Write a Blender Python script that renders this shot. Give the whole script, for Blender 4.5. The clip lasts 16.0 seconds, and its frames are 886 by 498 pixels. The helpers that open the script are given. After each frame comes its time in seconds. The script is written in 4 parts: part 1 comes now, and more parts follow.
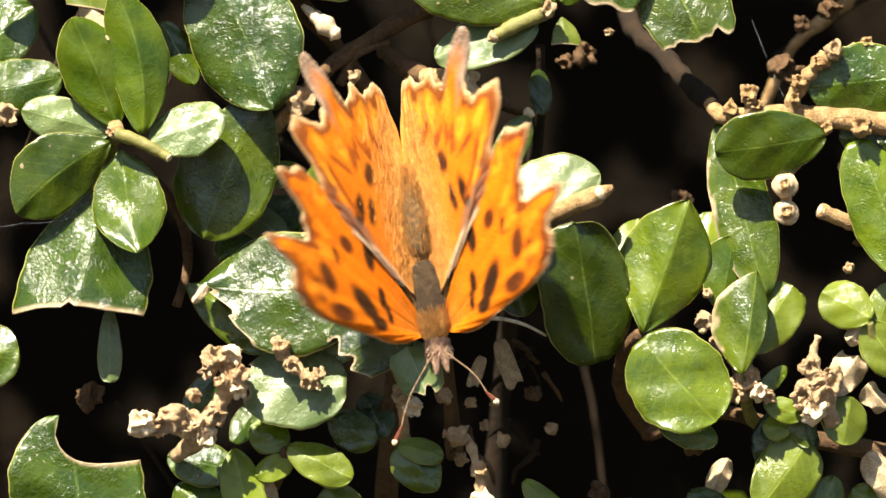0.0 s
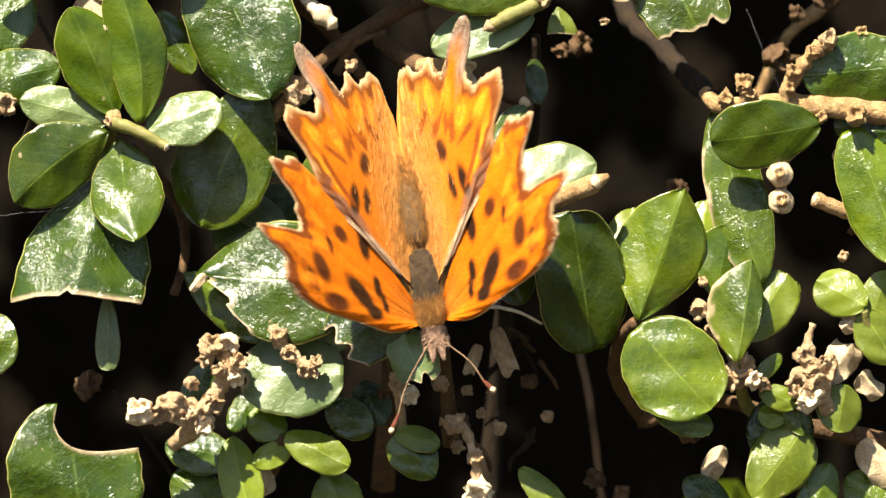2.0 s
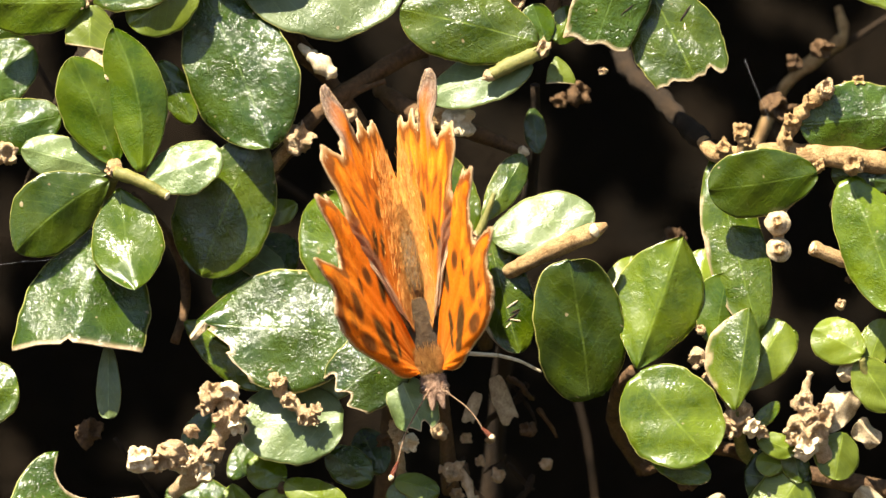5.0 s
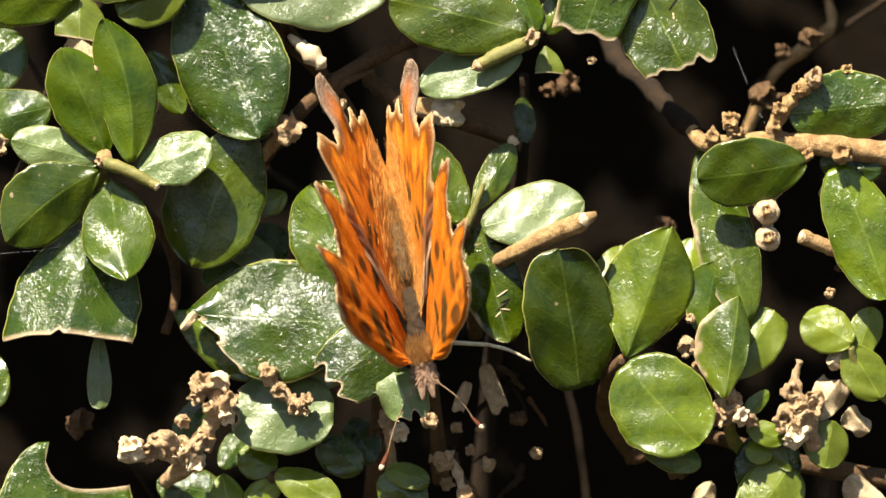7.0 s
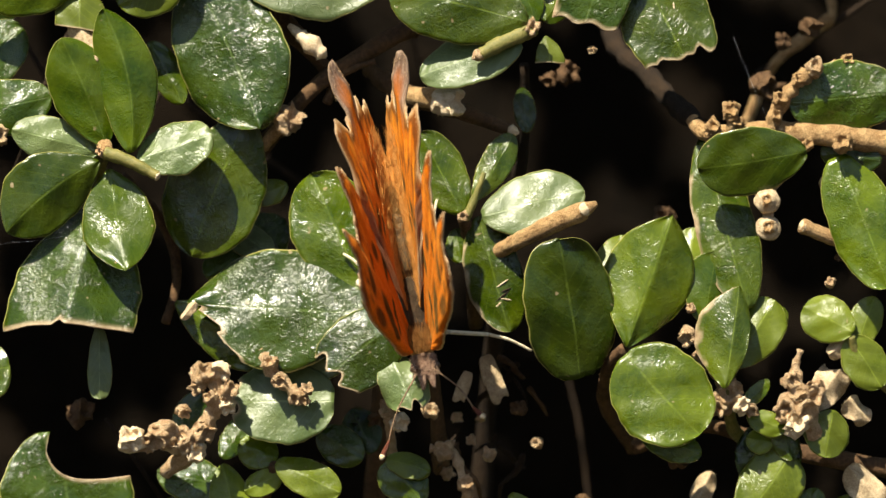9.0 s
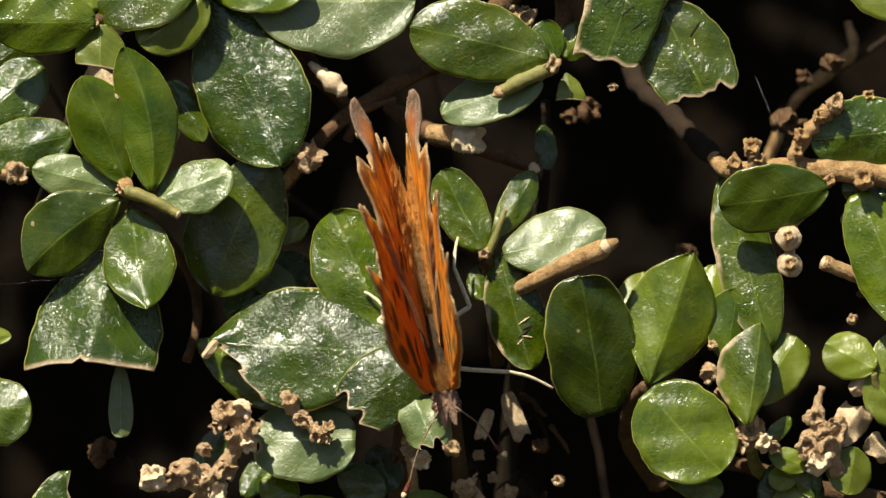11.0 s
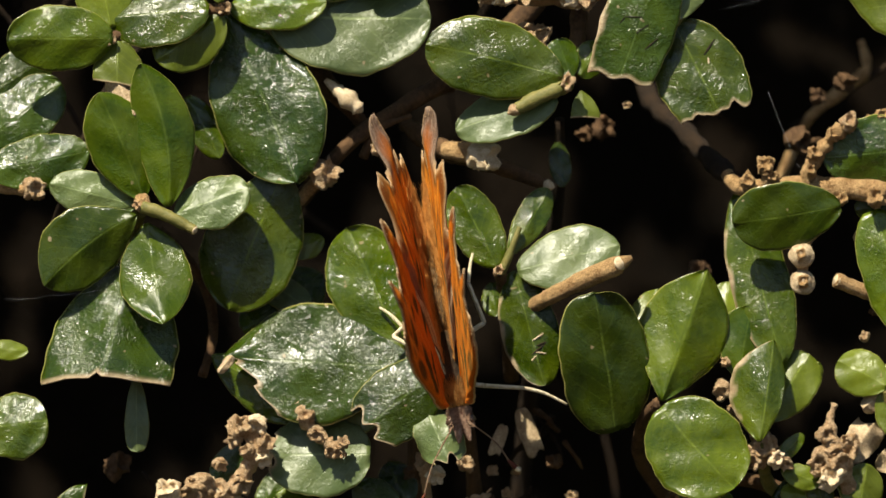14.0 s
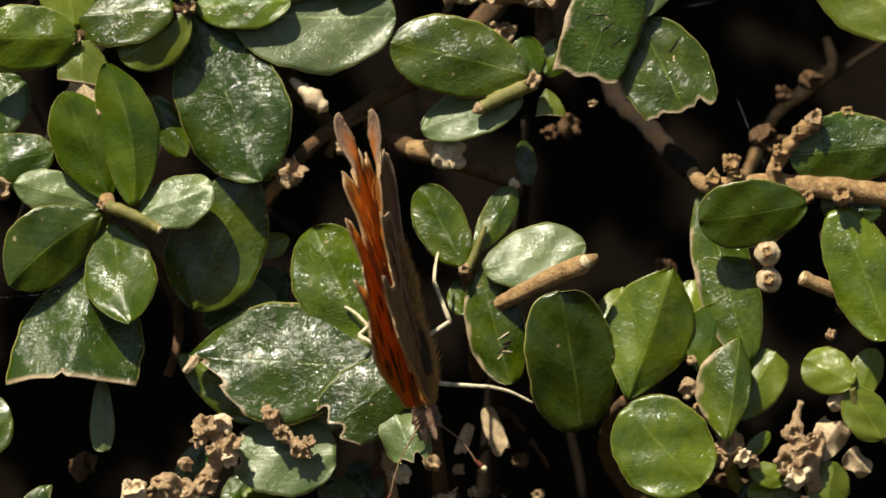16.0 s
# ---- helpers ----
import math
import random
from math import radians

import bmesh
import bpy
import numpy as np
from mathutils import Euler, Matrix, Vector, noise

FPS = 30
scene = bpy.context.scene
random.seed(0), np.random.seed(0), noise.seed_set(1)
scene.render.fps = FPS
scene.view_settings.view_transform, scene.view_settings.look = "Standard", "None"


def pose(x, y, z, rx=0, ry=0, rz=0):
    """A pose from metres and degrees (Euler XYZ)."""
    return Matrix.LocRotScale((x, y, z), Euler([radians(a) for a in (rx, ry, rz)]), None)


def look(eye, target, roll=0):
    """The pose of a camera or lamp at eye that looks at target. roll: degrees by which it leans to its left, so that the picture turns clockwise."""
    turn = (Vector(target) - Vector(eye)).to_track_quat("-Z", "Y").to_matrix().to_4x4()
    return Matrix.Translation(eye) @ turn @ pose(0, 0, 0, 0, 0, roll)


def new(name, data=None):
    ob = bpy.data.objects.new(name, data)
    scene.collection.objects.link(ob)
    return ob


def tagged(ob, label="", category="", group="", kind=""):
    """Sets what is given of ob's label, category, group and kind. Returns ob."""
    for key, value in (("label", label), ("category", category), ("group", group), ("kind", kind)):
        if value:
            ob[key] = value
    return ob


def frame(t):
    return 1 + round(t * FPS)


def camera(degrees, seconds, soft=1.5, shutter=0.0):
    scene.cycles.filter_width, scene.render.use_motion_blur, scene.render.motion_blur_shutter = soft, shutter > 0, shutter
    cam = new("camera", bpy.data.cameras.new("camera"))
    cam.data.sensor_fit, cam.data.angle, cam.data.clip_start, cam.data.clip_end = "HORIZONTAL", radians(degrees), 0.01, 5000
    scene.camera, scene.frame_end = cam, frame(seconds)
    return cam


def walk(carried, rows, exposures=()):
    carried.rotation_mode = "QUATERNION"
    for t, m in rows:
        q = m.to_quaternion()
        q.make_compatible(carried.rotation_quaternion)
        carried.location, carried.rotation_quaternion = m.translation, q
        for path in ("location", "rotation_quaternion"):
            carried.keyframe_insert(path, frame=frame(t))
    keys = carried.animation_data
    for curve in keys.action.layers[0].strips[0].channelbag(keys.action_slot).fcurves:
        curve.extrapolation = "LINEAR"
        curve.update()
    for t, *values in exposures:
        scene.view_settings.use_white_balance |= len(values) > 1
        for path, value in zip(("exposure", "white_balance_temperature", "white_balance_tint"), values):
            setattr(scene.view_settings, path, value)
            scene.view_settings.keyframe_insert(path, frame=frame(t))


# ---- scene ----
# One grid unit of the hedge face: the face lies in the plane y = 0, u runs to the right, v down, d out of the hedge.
S = 6.0e-5
REACH = 0.7
MID = 1.0


def at(u, v, d=0.0):
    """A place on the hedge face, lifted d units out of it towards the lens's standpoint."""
    k = 1.0 - d * S / REACH
    return Vector(((u - 784) * S * k, -d * S, MID - (v - 441) * S * k))


# ---- camera ----
cam = camera(2 * math.degrees(math.atan(784 * S / REACH)), 16.0, soft=1.4, shutter=0.5)
cam.data.dof.use_dof, cam.data.dof.focus_distance, cam.data.dof.aperture_fstop = True, 0.695, 30.0


def aim(u, v, roll, near):
    return look((0, -REACH / near, MID), at(784 + u, 441 + v), roll)


walk(cam, [
    (0.0, aim(12.8, 95.8, 0.38, 1.0098)),
    (0.5, aim(33.3, 119.4, 0.39, 1.0049)),
    (1.0, aim(-12.8, 80.7, 0.54, 1.0012)),
    (1.5, aim(5.5, 68.4, 0.46, 1.0031)),
    (2.0, aim(19.1, 115.7, 0.35, 1.0052)),
    (2.5, aim(-4.6, 115.5, 0.40, 1.0015)),
    (3.0, aim(2.7, 60.4, 0.28, 1.0016)),
    (3.5, aim(1.2, 53.1, 0.48, 1.0000)),
    (3.7, aim(14.8, 49.2, 0.37, 1.0014)),
    (5.8, aim(25.6, 26.9, 0.31, 0.9997)),
    (6.0, aim(48.3, 32.4, 0.24, 0.9996)),
    (6.5, aim(49.7, 23.4, 0.19, 1.0006)),
    (7.0, aim(38.2, 48.3, 0.18, 0.9988)),
    (7.5, aim(38.1, 63.6, 0.19, 0.9999)),
    (8.0, aim(50.5, 67.6, 0.24, 0.9987)),
    (10.3, aim(15.5, 53.0, 0.00, 1.0000)),
    (10.5, aim(20.5, 21.7, 0.04, 1.0025)),
    (11.0, aim(0.0, 0.0, 0.00, 1.0000)),
    (11.5, aim(21.7, -27.6, 0.08, 0.9986)),
    (12.0, aim(46.8, -38.2, 0.11, 0.9953)),
    (12.5, aim(17.4, -46.7, -0.00, 0.9935)),
    (13.0, aim(14.0, -70.5, 0.22, 0.9936)),
    (13.5, aim(-6.2, -35.1, 0.17, 0.9939)),
    (14.0, aim(-26.3, -29.2, 0.18, 0.9946)),
    (14.5, aim(-16.5, -21.2, 0.34, 0.9953)),
    (15.0, aim(-5.5, -11.8, 0.23, 0.9979)),
    (15.5, aim(-2.2, -4.9, 0.22, 0.9982)),
    (16.0, aim(35.0, -27.1, 0.03, 0.9960)),
], exposures=[
    (0.0, 1.86), (0.6, 1.75), (2.0, 1.83), (3.0, 2.06), (3.5, 2.02), (5.8, 1.91), (6.5, 1.85), (7.1, 1.53), (8.0, 1.30), (10.5, 0.94), (13.0, 0.78), (16.0, 0.65)])

# ---- world and sun ----
SUN_DIR = Vector((-0.30, -0.48, 0.82)).normalized()
world = bpy.data.worlds.new("sky")
scene.world = world
world.use_nodes = True
wn = world.node_tree.nodes
sky = wn.new("ShaderNodeTexSky")
sky.sky_type, sky.sun_disc = "NISHITA", False
sky.sun_elevation = math.asin(SUN_DIR.z)
sky.sun_rotation = math.atan2(SUN_DIR.x, SUN_DIR.y) % (2 * math.pi)
world.node_tree.links.new(sky.outputs[0], wn["Background"].inputs[0])
wn["Background"].inputs[1].default_value = 0.053
sun = new("sun", bpy.data.lights.new("sun", "SUN"))
sun.data.energy, sun.data.angle, sun.data.color = 5.0, radians(0.53), (1.0, 0.92, 0.74)
sun.matrix_world = look(SUN_DIR * 3 + Vector((0, 0, 1)), (0, 0, 1))


# ---- materials ----
class Graph:
    """A small helper that chains shader nodes."""

    def __init__(self, name):
        self.mat = bpy.data.materials.new(name)
        self.mat.use_nodes = True
        self.t = self.mat.node_tree
        self.bsdf = self.t.nodes["Principled BSDF"]
        self.out = self.t.nodes["Material Output"]

    def add(self, kind, inputs=None, **props):
        n = self.t.nodes.new("ShaderNode" + kind)
        for k, v in props.items():
            setattr_plain(n, k, v)
        for k, v in (inputs or {}).items():
            self.put(n.inputs[k], v)
        return n

    def put(self, socket, v):
        if isinstance(v, bpy.types.NodeSocket):
            self.t.links.new(v, socket)
        else:
            socket.default_value = v

    def math(self, op, a, b=0.0, clamp=False):
        n = self.add("Math", {0: a, 1: b})
        n.operation, n.use_clamp = op, clamp
        return n.outputs[0]

    def mix(self, f, a, b, blend="MIX"):
        n = self.t.nodes.new("ShaderNodeMix")
        n.data_type, n.blend_type = "RGBA", blend
        self.put(n.inputs[0], f)
        self.put(n.inputs[6], a if isinstance(a, bpy.types.NodeSocket) else (*a, 1))
        self.put(n.inputs[7], b if isinstance(b, bpy.types.NodeSocket) else (*b, 1))
        return n.outputs[2]

    def ramp(self, f, lo, hi, a=0.0, b=1.0):
        n = self.add("MapRange", {0: f, 1: lo, 2: hi, 3: a, 4: b})
        n.interpolation_type = "SMOOTHSTEP"
        return n.outputs[0]

    def noise(self, vec, scale, detail=3.0, rough=0.55):
        n = self.add("TexNoise", {"Vector": vec, "Scale": scale, "Detail": detail, "Roughness": rough})
        return n.outputs[0]

    def bump(self, height, strength, dist):
        n = self.add("Bump", {"Height": height, "Strength": strength, "Distance": dist})
        self.put(self.bsdf.inputs["Normal"], n.outputs[0])
        return n


def setattr_plain(n, k, v):
    if k == "attribute_name":
        n.attribute_name = v


def leaf_material(name, deep, light, rough, glow, pucker, relief):
    g = Graph(name)
    uv = g.add("UVMap")
    sep = g.add("SeparateXYZ", {0: uv.outputs[0]})
    across = g.math("ABSOLUTE", g.math("SUBTRACT", sep.outputs[0], 0.5))
    along = sep.outputs[1]
    pos = g.add("TexCoord").outputs["Object"]
    info = g.add("ObjectInfo")
    shift = g.add("VectorMath", {0: pos, 1: info.outputs["Random"]})
    p = shift.outputs[0]
    blotch = g.ramp(g.noise(p, 260.0, 3.0), 0.3, 0.72)
    col = g.mix(blotch, deep, light)
    fine = g.noise(p, 2600.0, 2.0)
    col = g.mix(g.ramp(fine, 0.35, 0.75, 0.0, 0.35), col, light)
    each = g.math("ADD", g.math("MULTIPLY", info.outputs["Random"], 0.56), 0.62)
    col = g.mix(1.0, col, g.add("CombineColor", {0: each, 1: each, 2: each}).outputs[0], "MULTIPLY")
    # veins: the midrib and faint side veins that slant to the tip
    rib = g.ramp(across, 0.004, 0.020, 1.0, 0.0)
    slant = g.math("SUBTRACT", g.math("MULTIPLY", along, 8.0), g.math("MULTIPLY", across, 5.0))
    side = g.math("ABSOLUTE", g.math("SUBTRACT", g.math("FRACT", slant), 0.5))
    side = g.math("MULTIPLY", g.ramp(side, 0.0, 0.09, 1.0, 0.0), g.ramp(across, 0.30, 0.47, 1.0, 0.0))
    worn = g.ramp(g.noise(p, 700.0, 2.0), 0.36, 0.64, 0.13, 0.40)
    veins = g.math("MAXIMUM", g.math("MULTIPLY", rib, worn), g.math("MULTIPLY", side, 0.10))
    pale = tuple(min(1.0, c * 1.9 + 0.03) for c in light)
    col = g.mix(veins, col, pale)
    rim = g.ramp(across, 0.486, 0.497, 0.0, 0.65)
    col = g.mix(rim, col, (0.42, 0.38, 0.12))
    dry = g.add("Attribute", attribute_name="dry").outputs["Fac"]
    brown = g.mix(g.noise(p, 1500.0), (0.20, 0.09, 0.03), (0.72, 0.58, 0.38))
    speck = g.math("MULTIPLY", g.ramp(g.noise(p, 900.0, 1.0), 0.74, 0.80), 0.5)
    col = g.mix(g.math("MAXIMUM", dry, speck), col, brown)
    g.put(g.bsdf.inputs["Base Color"], col)
    smear = g.noise(p, 420.0, 4.0)
    r = g.ramp(smear, 0.34, 0.70, rough - 0.11, rough + 0.12)
    g.put(g.bsdf.inputs["Roughness"], g.math("ADD", r, g.math("MULTIPLY", dry, 0.35)))
    g.bsdf.inputs["Specular IOR Level"].default_value = 0.58 if pucker >= 0.26 else 0.46
    cells = g.add("TexVoronoi", {"Vector": p, "Scale": 1700.0})
    cells.feature = "SMOOTH_F1"
    crease = g.add("TexNoise", {"Vector": p, "Scale": 1350.0, "Detail": 3.0, "Roughness": 0.58, "Distortion": 2.2}).outputs[0]
    patch = g.ramp(g.noise(p, 330.0, 2.0), 0.40, 0.62, 0.35, 1.0)
    h = g.math("MULTIPLY", g.math("ADD", g.math("MULTIPLY", cells.outputs[0], pucker), g.math("MULTIPLY", crease, 1.7)), patch)
    h = g.math("SUBTRACT", h, g.math("MULTIPLY", veins, 0.55))
    g.bump(h, relief, 0.00020)
    thin = g.add("BsdfTranslucent", {"Color": g.mix(1.0, col, (1.5, 1.6, 0.7), "MULTIPLY")})
    blend = g.add("MixShader", {0: glow, 1: g.bsdf.outputs[0], 2: thin.outputs[0]})
    g.put(g.out.inputs[0], blend.outputs[0])
    return g.mat


def rough_material(name, dark, light, scale, rough=0.75, bump=0.6, dist=0.0003, spec=0.3, ring=0.0):
    g = Graph(name)
    pos = g.add("TexCoord").outputs["Object"]
    coarse = g.ramp(g.noise(pos, scale, 4.0), 0.3, 0.7)
    grain = g.noise(pos, scale * 6, 4.0, 0.7)
    col = g.mix(g.math("ADD", g.math("MULTIPLY", coarse, 0.55), g.ramp(grain, 0.36, 0.64, 0.0, 0.45)), dark, light)
    g.put(g.bsdf.inputs["Base Color"], col)
    g.bsdf.inputs["Roughness"].default_value = rough
    g.bsdf.inputs["Specular IOR Level"].default_value = spec
    g.bump(g.math("ADD", g.math("MULTIPLY", coarse, 0.5), grain), bump, dist)
    return g.mat


def wing_material():
    g = Graph("wing_scales")
    paint = g.add("Attribute", attribute_name="scales").outputs["Color"]
    pos = g.add("TexCoord").outputs["Object"]
    dust = g.noise(pos, 5200.0, 2.0, 0.7)
    flat = g.noise(pos, 420.0, 3.0)
    shade = g.math("ADD", g.ramp(dust, 0.25, 0.8, 0.72, 1.22), g.ramp(flat, 0.3, 0.7, -0.10, 0.10))
    col = g.mix(1.0, paint, g.add("CombineColor", {0: shade, 1: shade, 2: shade}).outputs[0], "MULTIPLY")
    g.put(g.bsdf.inputs["Base Color"], col)
    g.bsdf.inputs["Roughness"].default_value = 0.62
    g.bsdf.inputs["Specular IOR Level"].default_value = 0.12
    g.bsdf.inputs["Sheen Weight"].default_value = 0.13
    g.bsdf.inputs["Sheen Roughness"].default_value = 0.45
    g.bsdf.inputs["Sheen Tint"].default_value = (0.90, 0.46, 0.10, 1)
    g.bump(g.math("ADD", dust, flat), 0.35, 0.00012)
    thin = g.add("BsdfTranslucent", {"Color": g.mix(1.0, paint, (1.0, 0.75, 0.5), "MULTIPLY")})
    blend = g.add("MixShader", {0: 0.09, 1: g.bsdf.outputs[0], 2: thin.outputs[0]})
    g.put(g.out.inputs[0], blend.outputs[0])
    return g.mat


DARK = leaf_material("leaf_mature", (0.0162, 0.0361, 0.0009), (0.0456, 0.0760, 0.0026), 0.22, 0.10, 0.30, 0.62)
GREEN = leaf_material("leaf_green", (0.0323, 0.0608, 0.0009), (0.0950, 0.1331, 0.0035), 0.24, 0.16, 0.26, 0.46)
SMOOTH = leaf_material("leaf_smooth", (0.0228, 0.0495, 0.0009), (0.0685, 0.1008, 0.0026), 0.27, 0.14, 0.18, 0.28)
FRESH = leaf_material("leaf_fresh", (0.0380, 0.0685, 0.0009), (0.1140, 0.1521, 0.0035), 0.28, 0.18, 0.26, 0.32)
LIME = leaf_material("leaf_young", (0.092, 0.128, 0.006), (0.170, 0.212, 0.016), 0.36, 0.24, 0.22, 0.26)
PALE = leaf_material("leaf_dull", (0.085, 0.125, 0.036), (0.160, 0.210, 0.066), 0.37, 0.12, 0.36, 0.42)
UNDER = leaf_material("leaf_bloom", (0.088, 0.132, 0.036), (0.155, 0.200, 0.066), 0.42, 0.12, 0.30, 0.40)
DEAD = rough_material("leaf_dead", (0.26, 0.17, 0.09), (0.66, 0.52, 0.33), 900, 0.8)
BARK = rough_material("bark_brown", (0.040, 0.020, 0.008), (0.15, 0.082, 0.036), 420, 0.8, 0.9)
# Bark blackened for the shade inside the hedge; also colours dark leaf scars.
SHADE_SCAR = rough_material("bark_shade_scar", (0.008, 0.004, 0.0015), (0.030, 0.016, 0.006), 420, 0.9, 0.9)
TWIG = rough_material("bark_tan", (0.24, 0.12, 0.04), (0.72, 0.47, 0.22), 900, 0.7, 1.0, 0.0005)
SHOOT = rough_material("shoot_green", (0.10, 0.11, 0.025), (0.24, 0.20, 0.06), 600, 0.5, 0.4)
CUTWOOD = rough_material("cut_wood", (0.50, 0.36, 0.20), (0.80, 0.66, 0.46), 900, 0.7)
HUSK = rough_material("seed_husk", (0.50, 0.27, 0.11), (0.94, 0.70, 0.43), 1300, 0.7, 1.0, 0.0007)
EARTH = rough_material("soil", (0.020, 0.014, 0.010), (0.055, 0.038, 0.026), 40, 0.95, 0.8, 0.004)
# Near black: the shade inside the hedge, put into the core's colour.
CORE = rough_material("hedge_core_shade", (0.003, 0.002, 0.001), (0.010, 0.006, 0.003), 120, 0.95, 0.8, 0.002, 0.1)
WING = wing_material()
FUR = rough_material("body_fur", (0.055, 0.032, 0.016), (0.30, 0.19, 0.09), 1300, 0.8, 0.9)
CHEST = rough_material("thorax_shell", (0.020, 0.012, 0.006), (0.085, 0.054, 0.028), 1300, 0.45, 0.8, 0.0003, 0.22)
HAIR = rough_material("body_hair", (0.28, 0.13, 0.03), (0.72, 0.42, 0.14), 1500, 0.7)
DOWN = rough_material("wing_hair", (0.40, 0.145, 0.022), (0.68, 0.32, 0.075), 1500, 0.7)
FRINGE = rough_material("wing_fringe", (0.28, 0.16, 0.07), (0.70, 0.50, 0.29), 1800, 0.8)
FACE = rough_material("face_fur", (0.17, 0.09, 0.055), (0.50, 0.32, 0.22), 2600, 0.8)
LEG = rough_material("leg_cream", (0.55, 0.45, 0.28), (0.85, 0.76, 0.55), 1800, 0.6)
EYE = rough_material("eye_brown", (0.05, 0.03, 0.02), (0.09, 0.05, 0.03), 900, 0.25, 0.2, 0.0001, 0.6)
ANT = rough_material("antenna_brown", (0.10, 0.05, 0.025), (0.34, 0.22, 0.13), 2600, 0.6)
CLUB = rough_material("club_dark", (0.06, 0.014, 0.007), (0.16, 0.04, 0.016), 2600, 0.5)
TIPM = rough_material("club_tip", (0.70, 0.52, 0.30), (0.90, 0.74, 0.48), 2600, 0.5)
SILK = rough_material("silk", (0.5, 0.5, 0.52), (0.8, 0.8, 0.82), 900, 0.4)


# ---- building helpers ----
def mesh_of(name, verts, faces, smooth=True):
    me = bpy.data.meshes.new(name)
    me.from_pydata([tuple(v) for v in verts], [], faces)
    if smooth:
        me.polygons.foreach_set("use_smooth", [True] * len(me.polygons))
    me.update()
    return me


def part(name, me, material, parent, label=""):
    ob = new(name, me)
    if material:
        me.materials.append(material)
    ob.parent = parent
    if label:
        ob["label"] = label
    return ob


def blade(length, width, wide, point, fold, cup, curl, wave, limit, seed, burn=0, bow=0.0, lop=0.0, nu=21, nv=30):
    """A leaf blade along +y, upper side +z: a closed thin sheet. limit(a) is how far the blade still reaches at the place a across it."""
    rnd = random.Random(seed)
    ph = rnd.uniform(0, 6.28)
    sickle, twist = bow + rnd.uniform(-0.018, 0.018), rnd.uniform(-0.2, 0.2)
    top, dry, uvs = [], [], []
    peak = (wide ** (wide / (1 - wide) * point)) * ((1 - wide) ** point)
    for i in range(nv + 1):
        for j in range(nu):
            a = -1 + 2 * j / (nu - 1)
            reach = limit(a) if limit else 1.0
            t = 0.015 + (reach - 0.015) * (1 - (1 - i / nv) ** 1.35)
            half = (t ** (wide / (1 - wide) * point)) * (max(0.0, 1 - t) ** point) / peak
            half = max(half, 0.035 * (1 - t)) * width / 2
            half *= 1 + 0.02 * math.sin(t * 17 + ph) + 0.012 * math.sin(t * 41 + ph * 2)
            x = a * half * (1 + lop * a)
            z = -fold * abs(x) + cup * x * x / max(width, 1e-6) - curl * length * (t - 0.15) ** 2
            z += wave * width * a * a * math.sin(t * 9 + ph + (2 if a > 0 else 0))
            z += 0.012 * width * math.sin(t * 13 + a * 5 + ph)
            z += twist * x * (t - 0.4)
            x += sickle * length * 4 * t * (1 - t)
            top.append((x, t * length, z))
            uvs.append(((a + 1) / 2, t))
            d = 0.0
            if limit and reach < 0.97:
                d = max(0.0, 1 - (reach - t) / 0.032)
            if burn:
                d = max(d, (a * burn - 0.89 - 0.06 * math.sin(t * 23)) / 0.08 * (0.2 < t))
            dry.append(max(0.0, min(1.0, d)))
    n = len(top)
    th = 0.00016
    verts = top + [(x, y, z - th) for x, y, z in top]
    faces = []
    for i in range(nv):
        for j in range(nu - 1):
            q = i * nu + j
            faces.append((q, q + 1, q + nu + 1, q + nu))
            faces.append((n + q, n + q + nu, n + q + nu + 1, n + q + 1))
    ring = [j for j in range(nu)] + [i * nu + nu - 1 for i in range(1, nv + 1)]
    ring += [nv * nu + j for j in range(nu - 2, -1, -1)] + [i * nu for i in range(nv - 1, 0, -1)]
    for k, q in enumerate(ring):
        r = ring[(k + 1) % len(ring)]
        faces.append((q, n + q, n + r, r))
    me = mesh_of("leaf", verts, faces)
    lay = me.uv_layers.new(name="UVMap")
    idx = np.zeros(len(me.loops), dtype=np.int32)
    me.loops.foreach_get("vertex_index", idx)
    lay.data.foreach_set("uv", np.array(uvs, dtype=np.float32)[idx % n].ravel())
    at_dry = me.attributes.new("dry", "FLOAT", "POINT")
    at_dry.data.foreach_set("value", np.array(dry + dry, dtype=np.float32))
    return me


LEAVES = [0]


def mark(ob, a, t, length, turn, mat, thick=2.2):
    """A scratch or gnawed scar that lies on a leaf: a across it (-1..1), t along it, turn in degrees from the leaf's axis."""
    top = [v.co for v in ob.data.vertices]
    n = len(top) // 2
    w = max(abs(v.x) for v in top[:n])
    ln = max(v.y for v in top[:n])
    q = radians(turn)
    pts = []
    for k in (-1.0, -0.3, 0.3, 1.0):
        x, y = a * w + math.sin(q) * k * length * S / 2, t * ln + math.cos(q) * k * length * S / 2
        near = min(top[:n], key=lambda v: (v.x - x) ** 2 + (v.y - y) ** 2)
        pts.append((Vector((x, y, near.z + 0.2 * S)), thick * (0.5 if abs(k) == 1 else 1.0)))
    return part("scar", tube(pts, 7, 0.25, int(length)), mat, ob, "dry gnawed scar")



